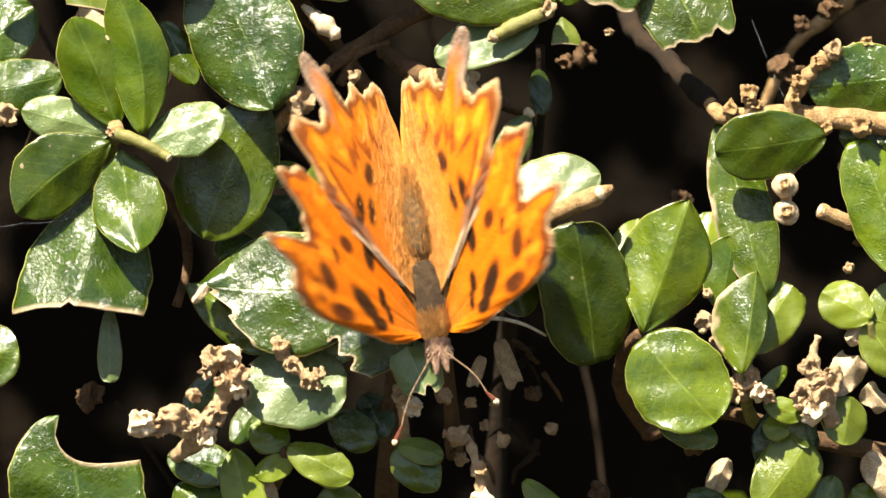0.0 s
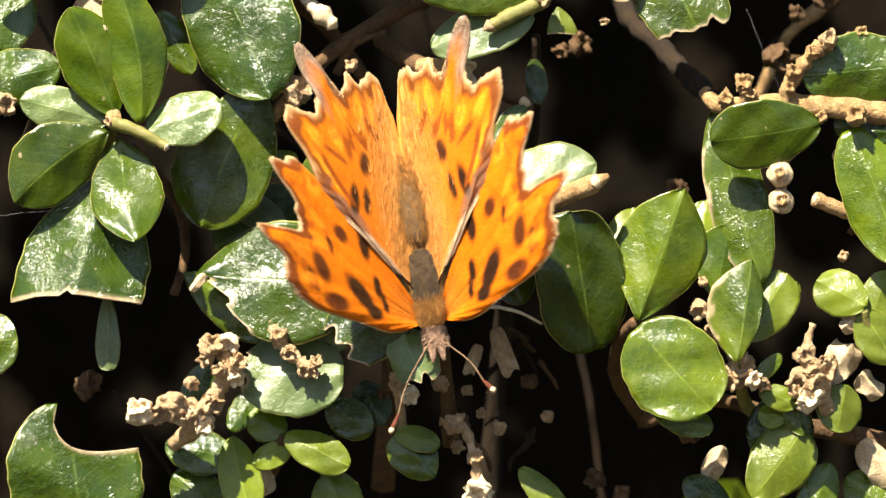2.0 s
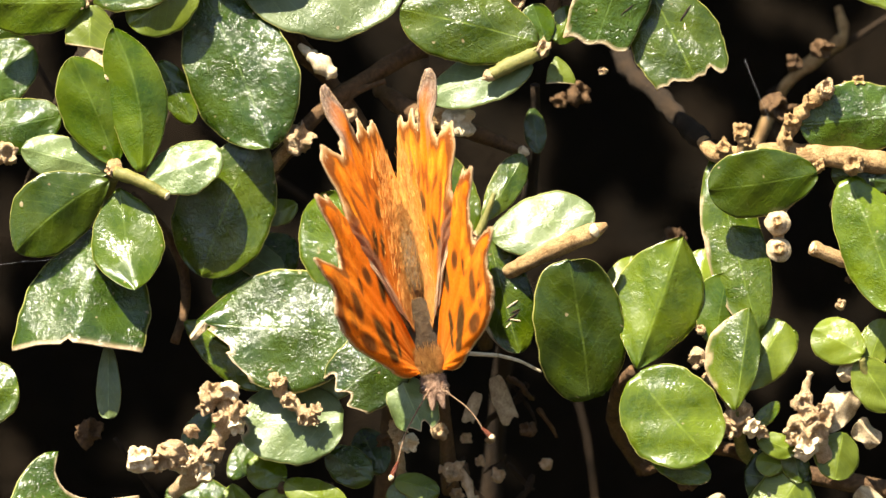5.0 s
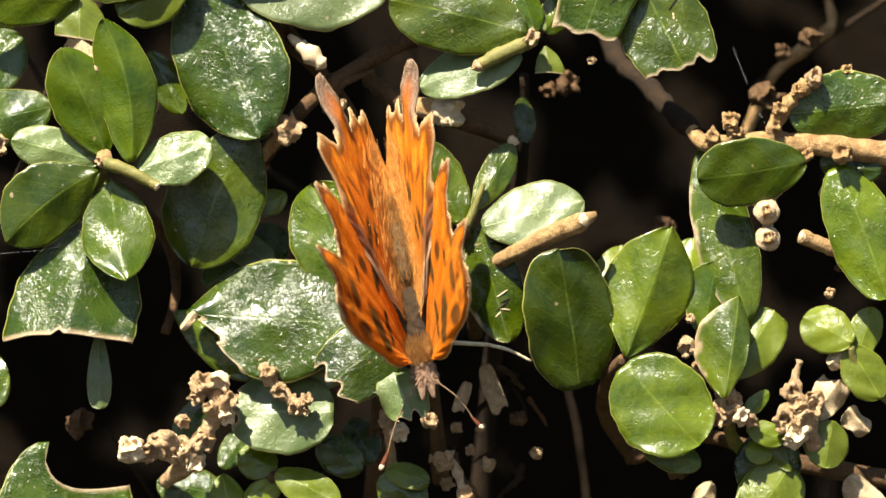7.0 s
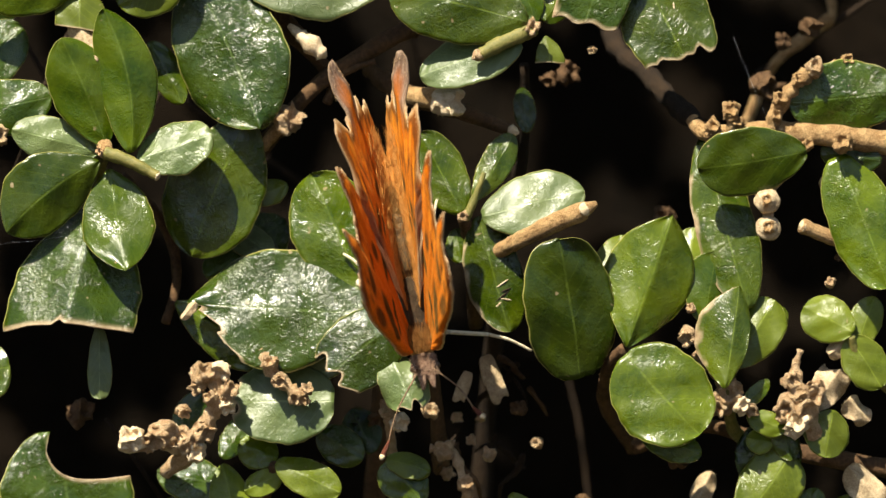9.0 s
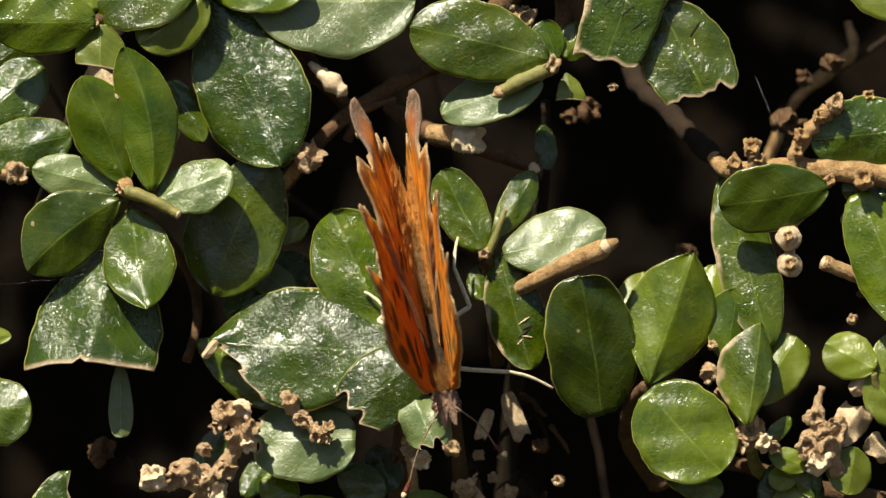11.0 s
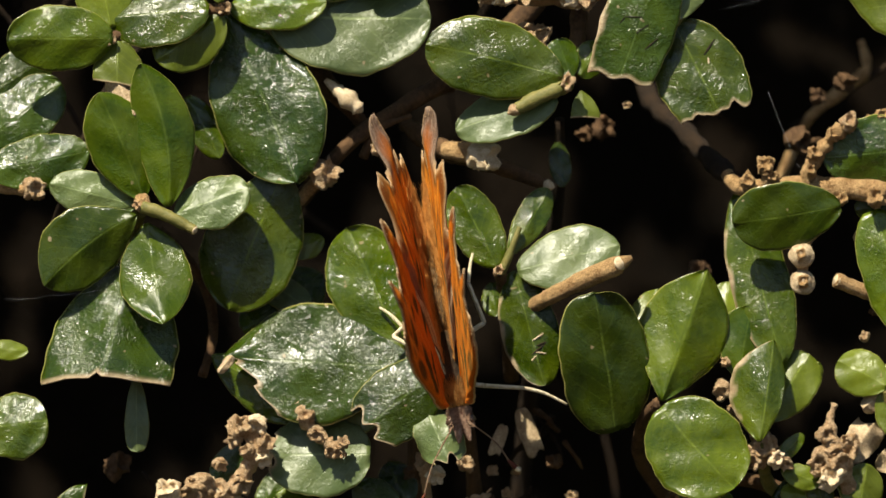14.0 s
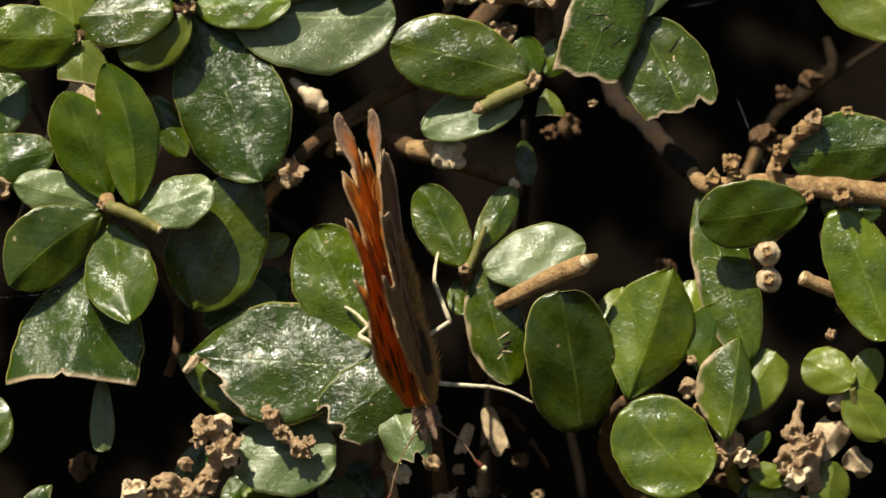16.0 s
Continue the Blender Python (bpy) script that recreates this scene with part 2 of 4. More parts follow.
def leaf(stem, u0, v0, u1, v1, w, d=0, n=(0.0, 0.25), mat=None, wide=0.52, point=0.52, fold=0.22, cup=0.0, curl=0.10,
         wave=0.035, limit=None, label="", name="leaf", burn=0, bow=0.0, lop=0.0):
    """A leaf from its stalk end (u0, v0) to its tip (u1, v1), w units wide; n: how far it faces right and up."""
    LEAVES[0] += 1
    rnd = random.Random(LEAVES[0] * 7)
    wide, point = wide + rnd.uniform(-0.02, 0.02), point + rnd.uniform(0.0, 0.06)
    if mat is DEAD:
        fold, wave, point = fold + 0.5, wave + 0.14, point * 0.7
    a, b = at(u0, v0, d), at(u1, v1, d)
    nrm = Vector((n[0], -1.0, n[1]))
    way = b - a
    way.y = n[0] * way.x + n[1] * way.z
    way.y = max(-0.9 * (b - a).length, min(0.9 * (b - a).length, way.y))
    ay = way.normalized()
    az = (nrm - ay * nrm.dot(ay)).normalized()
    ax = ay.cross(az)
    flat = Vector((b.x - a.x, 0, b.z - a.z)).normalized()
    seen = abs(ax.x * flat.z - ax.z * flat.x)
    me = blade(way.length, w * S / max(seen, 0.4), wide, point, fold, cup, curl, wave, limit, LEAVES[0], burn, bow, lop)
    ob = part(name, me, mat or GREEN, stem, label)
    m = Matrix((ax, ay, az)).transposed().to_4x4()
    m.translation = a
    ob.matrix_basis = m
    return ob


def tube(points, sides=9, knob=0.12, seed=1, cap=True, steps=6):
    """A tapered, uneven round bar through (place, radius in units) pairs."""
    rnd = random.Random(seed)
    pts = [(Vector(p), r * S) for p, r in points]
    fine = []
    for i in range(len(pts) - 1):
        p0, p1, p2, p3 = pts[max(i - 1, 0)], pts[i], pts[i + 1], pts[min(i + 2, len(pts) - 1)]
        for k in range(steps):
            t = k / steps
            c = [0.5 * (2 * p1[q] + (p2[q] - p0[q]) * t + (2 * p0[q] - 5 * p1[q] + 4 * p2[q] - p3[q]) * t * t
                        + (3 * p1[q] - p0[q] - 3 * p2[q] + p3[q]) * t ** 3) for q in (0, 1)]
            fine.append((c[0], max(c[1], 0.06 * S)))
    fine.append(pts[-1])
    verts, faces = [], []
    for i, (p, r) in enumerate(fine):
        way = (fine[min(i + 1, len(fine) - 1)][0] - fine[max(i - 1, 0)][0]).normalized()
        side = way.cross(Vector((0.31, 0.87, 0.38))).normalized()
        up = way.cross(side)
        swell = 1 + rnd.uniform(-knob, knob)
        for j in range(sides):
            a = 2 * math.pi * j / sides
            rr = r * swell * (1 + rnd.uniform(-knob, knob) * 0.6)
            verts.append(p + (side * math.cos(a) + up * math.sin(a)) * rr)
    for i in range(len(fine) - 1):
        for j in range(sides):
            q, k = i * sides + j, i * sides + (j + 1) % sides
            faces.append((q, k, k + sides, q + sides))
    if cap:
        faces.append(tuple(range(sides))[::-1])
        faces.append(tuple(range(len(verts) - sides, len(verts))))
    return mesh_of("tube", verts, faces)


def lump(place, way, length, radius, profile, sides=10, rough=0.10, seed=0):
    """A turned, uneven body along way; profile gives its radius (0..1) at even steps."""
    rnd = random.Random(seed)
    way = Vector(way).normalized()
    side = way.cross(Vector((0.2, 0.9, 0.37))).normalized()
    up = way.cross(side)
    verts, faces, rows_n = [], [], len(profile)
    for i, f in enumerate(profile):
        c = Vector(place) + way * (length * S * i / (rows_n - 1))
        for j in range(sides):
            a = 2 * math.pi * j / sides
            rr = max(f, 0.02) * radius * S * (1 + rnd.uniform(-rough, rough))
            verts.append(c + (side * math.cos(a) + up * math.sin(a)) * rr)
    for i in range(rows_n - 1):
        for j in range(sides):
            q, k = i * sides + j, i * sides + (j + 1) % sides
            faces.append((q, k, k + sides, q + sides))
    faces.append(tuple(range(sides))[::-1])
    faces.append(tuple(range(len(verts) - sides, len(verts))))
    return mesh_of("lump", verts, faces)


def thing(name, label, category, group="", kind=""):
    return tagged(new(name), label, category, group, kind)


BUD = (0.6, 0.9, 1.0, 0.9, 0.7, 0.4, 0.15)


def husk_mesh(place, way, size, seed):
    """A crumpled, cup-shaped seed husk with a torn hollow mouth."""
    rnd = random.Random(seed)
    way = Vector(way).normalized()
    side = way.cross(Vector((0.2, 0.9, 0.37))).normalized()
    up = way.cross(side)
    profile = ((-1.0, 0.30), (-0.8, 0.62), (-0.5, 0.86), (-0.15, 0.98), (0.2, 0.90), (0.5, 0.78), (0.8, 0.88), (0.95, 0.80), (0.8, 0.55), (0.45, 0.36), (0.3, 0.12))
    fine = [tuple((a * (2 - k) + b * k) / 2 for a, b in zip(profile[i], profile[i + 1])) for i in range(len(profile) - 1) for k in (0, 1)]
    profile = fine + [profile[-1]]
    sides, verts, faces = 22, [], []
    off = Vector((rnd.uniform(0, 50), rnd.uniform(0, 50), rnd.uniform(0, 50)))
    squash = rnd.uniform(0.75, 1.0)
    for i, (h, f) in enumerate(profile):
        for j in range(sides):
            a = 2 * math.pi * j / sides
            o = side * (math.cos(a) * squash) + up * math.sin(a)
            q = o * f + way * h
            k = 1 + 0.45 * noise.noise(q * 1.3 + off) + 0.36 * noise.noise(q * 3.2 + off) + 0.24 * noise.noise(q * 7.5 + off)
            lobe = 1 + 0.16 * math.sin(a * 4 + seed) * (h > 0)
            verts.append(Vector(place) + (o * f * k * lobe + way * (h * (0.9 + 0.25 * noise.noise(q * 2 + off)) + 0.14 * math.sin(a * 4 + seed) * (h > 0.4))) * (size * S))
    for i in range(len(profile) - 1):
        for j in range(sides):
            q, k = i * sides + j, i * sides + (j + 1) % sides
            faces.append((q, k, k + sides, q + sides))
    faces.append(tuple(range(sides))[::-1])
    faces.append(tuple(range(len(verts) - sides, len(verts))))
    return mesh_of("husk", verts, faces)


def bracts_mesh(place, way, size, seed):
    """An open seed head: curled dry bracts in two whorls round a hollow cup with a thick rim."""
    rnd = random.Random(seed)
    way = Vector(way).normalized()
    side = way.cross(Vector((0.2, 0.9, 0.37))).normalized()
    up = way.cross(side)
    core = husk_mesh(place, way, size * 0.86, seed)
    verts, faces = [v.co.copy() for v in core.vertices], [tuple(f.vertices) for f in core.polygons]
    bpy.data.meshes.remove(core)
    rows_n, cols = 7, 5
    for k in range(5):
        a = 2 * math.pi * k / 5 + rnd.uniform(-0.5, 0.5)
        lift, flare, broad = rnd.uniform(-0.45, 0.0), rnd.uniform(-0.1, 0.5), rnd.uniform(0.35, 0.6)
        out = side * math.cos(a) + up * math.sin(a)
        tang = way.cross(out)
        long = rnd.uniform(0.9, 1.5)
        q = len(verts)
        for skin in (0, 1):
            for i in range(rows_n):
                f = i / (rows_n - 1)
                for j in range(cols):
                    g = 2 * j / (cols - 1) - 1
                    half = broad * (0.45 + 1.5 * f * (1 - f * 0.75)) * (1 - 0.75 * f ** 5)
                    rad = 0.34 + 0.42 * math.sin(f * 1.7) + flare * 0.5 * f ** 3 - 0.22 * g * g * (1 - 0.4 * f) - skin * 0.07
                    high = lift - 0.5 + long * f - 0.30 * flare * f ** 4
                    wob = 0.10 * noise.noise(Vector((f * 3 + seed, g * 2 + k, 1.0)))
                    verts.append(Vector(place) + (out * (rad + wob) + tang * (g * half * (1 + wob)) + way * (high + wob)) * (size * S))
        n = rows_n * cols
        for i in range(rows_n - 1):
            for j in range(cols - 1):
                p = q + i * cols + j
                faces.append((p, p + 1, p + cols + 1, p + cols))
                faces.append((n + p, n + p + cols, n + p + cols + 1, n + p + 1))
        ring = [q + j for j in range(cols)] + [q + i * cols + cols - 1 for i in range(1, rows_n)] + [q + (rows_n - 1) * cols + j for j in range(cols - 2, -1, -1)] + [q + i * cols for i in range(rows_n - 2, 0, -1)]
        for i, p in enumerate(ring):
            o = ring[(i + 1) % len(ring)]
            faces.append((p, n + p, n + o, o))
    return mesh_of("bracts", verts, faces)


def capsule(parent, u, v, d, size, way=(0, -1, 0), mat=None, seed=0, label=""):
    return part("seed_capsule", bracts_mesh(at(u, v, d), way, size * 1.1, seed), mat or HUSK, parent, label)


def cut_end(parent, u, v, d, r, way, seed=0):
    return part("cut_end", lump(at(u, v, d), way, r * 0.6, r, (1.0, 0.95, 0.6, 0.2), 10, 0.06, seed), CUTWOOD, parent, "pale freshly cut wood")


# ---- ground and hedge mass ----
def ground():
    n = 60
    verts, faces = [], []
    for i in range(n + 1):
        for j in range(n + 1):
            a, b = 2 * i / n - 1, 2 * j / n - 1
            x, y = 1500 * a ** 5 + 3 * a, 1500 * b ** 5 + 3 * b
            verts.append((x, y, 0.03 * noise.noise(Vector((x * 1.7, y * 1.7, 0)))))
    for i in range(n):
        for j in range(n):
            q = i * (n + 1) + j
            faces.append((q, q + n + 1, q + n + 2, q + 1))
    ob = new("ground", mesh_of("ground", verts, faces))
    ob.data.materials.append(EARTH)
    tagged(ob, "dark bare soil under the hedge", "ground", kind="structure")


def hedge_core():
    """The hedge's inside: an added uneven rounded body, coloured near black for shade, well behind the outer leaves."""
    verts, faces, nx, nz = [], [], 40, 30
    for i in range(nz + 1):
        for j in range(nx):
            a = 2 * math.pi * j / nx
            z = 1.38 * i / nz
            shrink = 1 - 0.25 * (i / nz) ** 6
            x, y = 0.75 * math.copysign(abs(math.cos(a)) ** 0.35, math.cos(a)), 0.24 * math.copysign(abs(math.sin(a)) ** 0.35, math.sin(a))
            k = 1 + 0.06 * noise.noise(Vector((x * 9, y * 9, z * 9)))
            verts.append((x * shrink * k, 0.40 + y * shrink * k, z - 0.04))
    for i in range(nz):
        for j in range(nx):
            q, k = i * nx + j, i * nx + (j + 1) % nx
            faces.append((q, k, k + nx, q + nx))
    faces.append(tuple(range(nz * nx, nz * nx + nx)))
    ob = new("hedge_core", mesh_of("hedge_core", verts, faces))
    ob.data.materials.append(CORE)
    tagged(ob, "added near-black body for the shaded inside of a clipped evergreen hedge", "hedge", kind="structure")


def foliage(name, places, material, label, size=1.0):
    """Many small folded leaves in one mesh: (place, way, normal, length)."""
    verts, faces, uvs = [], [], []
    outline = ((0, 0.02), (0.30, 0.25), (0.36, 0.55), (0.24, 0.85), (0, 1.0), (-0.24, 0.85), (-0.36, 0.55), (-0.30, 0.25))
    for p, way, nrm, ln in places:
        way = way.normalized()
        nz = (nrm - way * nrm.dot(way)).normalized()
        nx = way.cross(nz)
        q = len(verts)
        for x, y in ((0, 0.5), *outline):
            verts.append(p + nx * (x * ln) + way * (y * ln) - nz * (abs(x) * 0.2 + y * y * 0.12) * ln)
            uvs.append((x / 0.75 + 0.5, y))
        for k in range(8):
            faces.append((q, q + 1 + k, q + 1 + (k + 1) % 8))
    me = mesh_of(name, verts, faces)
    lay = me.uv_layers.new(name="UVMap")
    idx = np.zeros(len(me.loops), dtype=np.int32)
    me.loops.foreach_get("vertex_index", idx)
    lay.data.foreach_set("uv", np.array(uvs, dtype=np.float32)[idx].ravel())
    ob = new(name, me)
    me.materials.append(material)
    tagged(ob, label, "foliage", kind="stuff")
    return ob


def hedge_foliage():
    rnd = random.Random(11)
    outer = []
    # outer leaves round the part of the hedge face that is built leaf by leaf
    for _ in range(19000):
        x, z = rnd.uniform(-0.72, 0.72), rnd.uniform(0.05, 1.36)
        if abs(x) < 0.064 and abs(z - 1.0) < 0.047:
            continue
        y = rnd.uniform(-0.004, 0.075)
        a = rnd.uniform(0, 6.28)
        way = Vector((math.cos(a), rnd.uniform(-0.7, 0.1), math.sin(a)))
        nrm = Vector((rnd.uniform(-0.6, 0.4), -1, rnd.uniform(-0.2, 0.9)))
        outer.append((Vector((x, y, z)), way, nrm, rnd.uniform(0.010, 0.017)))
    for _ in range(6000):
        x, y = rnd.uniform(-0.72, 0.72), rnd.uniform(0.03, 0.6)
        a = rnd.uniform(0, 6.28)
        outer.append((Vector((x, y, 1.345 + rnd.uniform(-0.03, 0.03))), Vector((math.cos(a), math.sin(a), 0.3)),
                      Vector((rnd.uniform(-0.5, 0.5), rnd.uniform(-0.5, 0.5), 1)), rnd.uniform(0.010, 0.017)))
    for _ in range(21000):
        k = rnd.random()
        a = rnd.uniform(0, 6.28)
        if k < 0.43:
            p, out = Vector((math.copysign(rnd.uniform(0.69, 0.76), k - 0.215), rnd.uniform(0.06, 0.66), rnd.uniform(0.05, 1.36))), Vector((k - 0.215, 0, 0)).normalized()
            way = Vector((rnd.uniform(-0.3, 0.3), math.cos(a), math.sin(a)))
        else:
            p, out = Vector((rnd.uniform(-0.74, 0.74), rnd.uniform(0.60, 0.67), rnd.uniform(0.05, 1.36))), Vector((0, 1, 0))
            way = Vector((math.cos(a), rnd.uniform(-0.3, 0.3), math.sin(a)))
        outer.append((p, way, out + Vector((rnd.uniform(-0.5, 0.5), rnd.uniform(-0.5, 0.5), rnd.uniform(-0.2, 0.8))), rnd.uniform(0.012, 0.020)))
    foliage("hedge_foliage", outer, GREEN, "dense glossy green leaves of the clipped hedge")


def shaded_clutter():
    """Thin old twigs deep inside, their bark blackened to stand for the shade there."""
    rnd = random.Random(29)
    verts, faces = [], []
    for k in range(20):
        p = Vector((rnd.uniform(-0.075, 0.075), rnd.uniform(0.015, 0.08), rnd.uniform(0.93, 1.06)))
        way = Vector((rnd.uniform(-0.8, 0.8), rnd.uniform(-0.4, 0.4), rnd.uniform(0.2, 1.0))).normalized() * rnd.uniform(0.02, 0.06)
        bend = Vector((rnd.uniform(-1, 1), rnd.uniform(-1, 1), 0)) * 0.006
        r = rnd.uniform(2, 7)
        me = tube([(p, r), (p + way * 0.5 + bend, r * 0.85), (p + way, r * 0.6)], 6, 0.15, k, True, 4)
        q = len(verts)
        verts += [v.co.copy() for v in me.vertices]
        faces += [tuple(q + i for i in f.vertices) for f in me.polygons]
        bpy.data.meshes.remove(me)
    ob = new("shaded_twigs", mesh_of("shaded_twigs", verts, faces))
    ob.data.materials.append(SHADE_SCAR)
    tagged(ob, "thin old twigs deep in the hedge, shade painted into their bark", "twigs", kind="stuff")


ground()
hedge_core()
hedge_foliage()
shaded_clutter()

# ---- the shrub, twig by twig ----
shrub = thing("hedge_shrub", "evergreen shrub with glossy oval leaves and brown twigs", "shrub")


def twig(points, mat=None, label="", seed=1, knob=0.10, sides=10, name="twig"):
    return part(name, tube([(at(u, v, d), r) for u, v, d, r in points], sides, knob, seed), mat or TWIG, shrub, label)


def branches():
    """Old wood inside the hedge that carries the twigs."""
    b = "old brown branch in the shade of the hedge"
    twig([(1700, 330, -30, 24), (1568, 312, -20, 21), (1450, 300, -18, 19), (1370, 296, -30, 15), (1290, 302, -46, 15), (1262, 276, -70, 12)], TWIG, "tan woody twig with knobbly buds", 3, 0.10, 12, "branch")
    # Inner length of the same branch, hedge shade darkened into its bark colour.
    twig([(1275, 288, -62, 14), (1235, 252, -150, 16), (1180, 195, -330, 17), (1120, 130, -560, 18), (1080, -60, -800, 20)], SHADE_SCAR, b, 2, 0.26, 10, "branch")
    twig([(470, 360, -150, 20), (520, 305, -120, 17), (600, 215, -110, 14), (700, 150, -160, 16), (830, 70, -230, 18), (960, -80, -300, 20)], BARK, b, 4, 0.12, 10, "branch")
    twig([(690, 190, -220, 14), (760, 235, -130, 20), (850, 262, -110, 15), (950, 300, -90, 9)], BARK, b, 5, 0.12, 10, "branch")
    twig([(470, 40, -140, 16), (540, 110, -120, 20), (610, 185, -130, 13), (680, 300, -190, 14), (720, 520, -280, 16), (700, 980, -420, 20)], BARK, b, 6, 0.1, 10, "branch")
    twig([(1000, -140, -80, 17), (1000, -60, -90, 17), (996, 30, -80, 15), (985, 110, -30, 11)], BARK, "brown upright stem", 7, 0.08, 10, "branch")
    twig([(965, 180, -120, 9), (962, 330, -220, 12), (930, 520, -450, 15), (900, 800, -700, 18), (880, 1100, -800, 22)], SHADE_SCAR, b, 8, 0.1, 10, "branch")
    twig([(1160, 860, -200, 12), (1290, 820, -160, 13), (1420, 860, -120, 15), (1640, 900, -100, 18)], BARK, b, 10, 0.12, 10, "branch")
    twig([(300, -60, -180, 16), (190, 90, -170, 14), (120, 230, -200, 13), (60, 420, -260, 15)], SHADE_SCAR, b, 12, 0.1, 10, "branch")
    twig([(1500, 40, -640, 8), (1510, 90, -620, 10), (1470, 125, -610, 13), (1400, 190, -640, 10), (1340, 330, -700, 10)], TWIG, "dead hooked twig in the shade", 13, 0.2, 8, "branch")


def left_rosette():
    s = twig([(222, 338, 40, 13), (262, 352, 46, 11), (298, 370, 50, 9.5), (316, 380, 53, 8.5)], SHOOT, "short green shoot with a cut end", 21)
    cut_end(s, 315, 380, 54, 8.5, (0.85, -0.3, -0.4), 1)
    twig([(224, 338, 40, 14), (215, 300, -20, 12), (200, 250, -110, 13), (190, 180, -170, 14)], TWIG, "", 22)
    part("leaf_scar", husk_mesh(at(216, 337, 44), (-0.6, -0.7, 0.1), 9, 4), HUSK, s, "rough tan leaf node")
    leaf(s, 226, 328, 150, 138, 114, 26, (0.30, -0.10), SMOOTH, 0.56, 0.62, 0.25)
    leaf(s, 268, 342, 220, 84, 106, 42, (0.10, -0.06), SMOOTH, 0.54, 0.66, 0.45, bow=0.06)
    leaf(s, 214, 336, 58, 296, 80, 20, (0.08, 0.06), PALE, 0.55, 0.5)
    leaf(s, 214, 351, 50, 480, 136, 28, (0.12, -0.02), SMOOTH, 0.58, 0.70, 0.24, bow=0.07, lop=0.06)
    leaf(s, 230, 364, 264, 552, 130, 14, (-0.10, 0.26), SMOOTH, 0.52, 0.80, 0.18, curl=-0.14)
    leaf(s, 276, 351, 409, 300, 92, 30, (-0.28, 0.42), PALE, 0.55, 0.5)
    low = twig([(205, 470, 0, 8), (190, 440, -40, 9), (210, 380, -60, 10), (220, 345, 0, 11)], SHOOT, "", 23)
    leaf(low, 202, 432, 126, 736, 232, 2, (-0.08, 0.40), DARK, 0.58, 0.42, 0.40, curl=0.0, limit=lambda a: 0.675 + 0.060 * a + 0.003 * math.sin(a * 9) - (0.03 if abs(a - 0.06) < 0.05 else 0),
         label="dark green leaf with its tip cut off and the cut edge browned")
    leaf(low, 478, 268, 376, 520, 176, -34, (0.0, 0.08), GREEN, 0.56, 0.52, 0.10)
    deep = twig([(330, 640, -120, 8), (350, 560, -140, 9), (330, 470, -150, 10), (250, 380, -120, 12)], BARK, "", 24)
    # A sunlit strip on a shaded leaf, made as a narrow pale leaf.
    leaf(deep, 212, 630, 214, 772, 44, -14, (-0.05, 0.2), UNDER, 0.7, 0.35)


def top_left():
    s = twig([(370, -18, 10, 14), (340, -10, -10, 13), (240, 10, -40, 11), (168, 38, -5, 11)], BARK, "", 31)
    part("leaf_scar", husk_mesh(at(166, 42, 12), (0.1, -1, 0), 10, 7), HUSK, s)
    part("leaf_scar", husk_mesh(at(366, -16, 4), (0.1, -1, 0), 13, 8), HUSK, s)
    leaf(s, 172, 38, -18, 40, 118, 22, (0.12, -0.06), GREEN, 0.5, 0.48)
    leaf(s, 342, -14, 160, -4, 112, 26, (-0.15, 0.45), GREEN, 0.52, 0.48)
    leaf(s, 166, 22, 128, -140, 108, 0, (0.0, 0.1), LIME, 0.5, 0.5)
    leaf(s, 178, 42, 178, 150, 90, 4, (-0.1, 0.28), LIME, 0.56, 0.44, limit=lambda a: 0.70 - 0.08 * a, label="yellowish leaf with a dead beige tip")
    leaf(s, 168, 96, 208, 174, 62, 10, (-0.2, 0.3), DEAD, 0.4, 0.7, label="dead beige leaf tip")
    leaf(s, 366, -6, 246, 76, 108, 6, (0.0, 0.16), LIME, 0.5, 0.5)
    leaf(s, 362, -10, 500, 298, 198, -50, (-0.12, 0.15), DARK, 0.58, 0.62, 0.18, curl=-0.05, wave=0.08, bow=-0.02, label="large glossy dark green leaf with a wet sheen")
    leaf(s, 376, -16, 548, -32, 84, -30, (-0.1, 0.4), GREEN, 0.5, 0.5)
    leaf(s, 362, -24, 330, -120, 40, 20, (0.2, 0.1), LIME, 0.5, 0.55)
    leaf(s, 440, 0, 735, -6, 196, -56, (0.0, 0.34), UNDER, 0.52, 0.46, 0.06)
    leaf(s, 470, -60, 650, -130, 120, -40, (0.0, 0.3), DARK)
    leaf(s, 630, -40, 690, -150, 90, -40, (0.0, 0.3), DARK)
    leaf(s, 300, 140, 360, 250, 60, -60, (0.0, 0.2), GREEN)
    w = twig([(-90, 300, -40, 11), (-20, 306, -20, 11), (26, 308, -8, 12)], TWIG, "", 33)
    part("bud", husk_mesh(at(28, 308, 0), (0.5, -0.8, 0), 20, 13), HUSK, w, "dry tan bud")
    leaf(w, -80, 240, 74, 112, 116, -20, (0.0, 0.18), DARK, 0.55, 0.46)
    leaf(w, -60, 276, 126, 236, 98, 0, (0.0, 0.18), DARK, 0.55, 0.46)
    leaf(w, -70, 150, 60, 60, 90, -50, (0.1, 0.1), DARK)
    leaf(w, -70, 738, 54, 716, 116, 0, (-0.15, 0.30), GREEN, 0.55, 0.45)
    leaf(w, -60, 590, 20, 594, 36, -20, (0.0, 0.3), LIME)
    twig([(-80, 740, -20, 10), (-120, 500, -60, 12), (-90, 300, -40, 11)], BARK, "", 34)


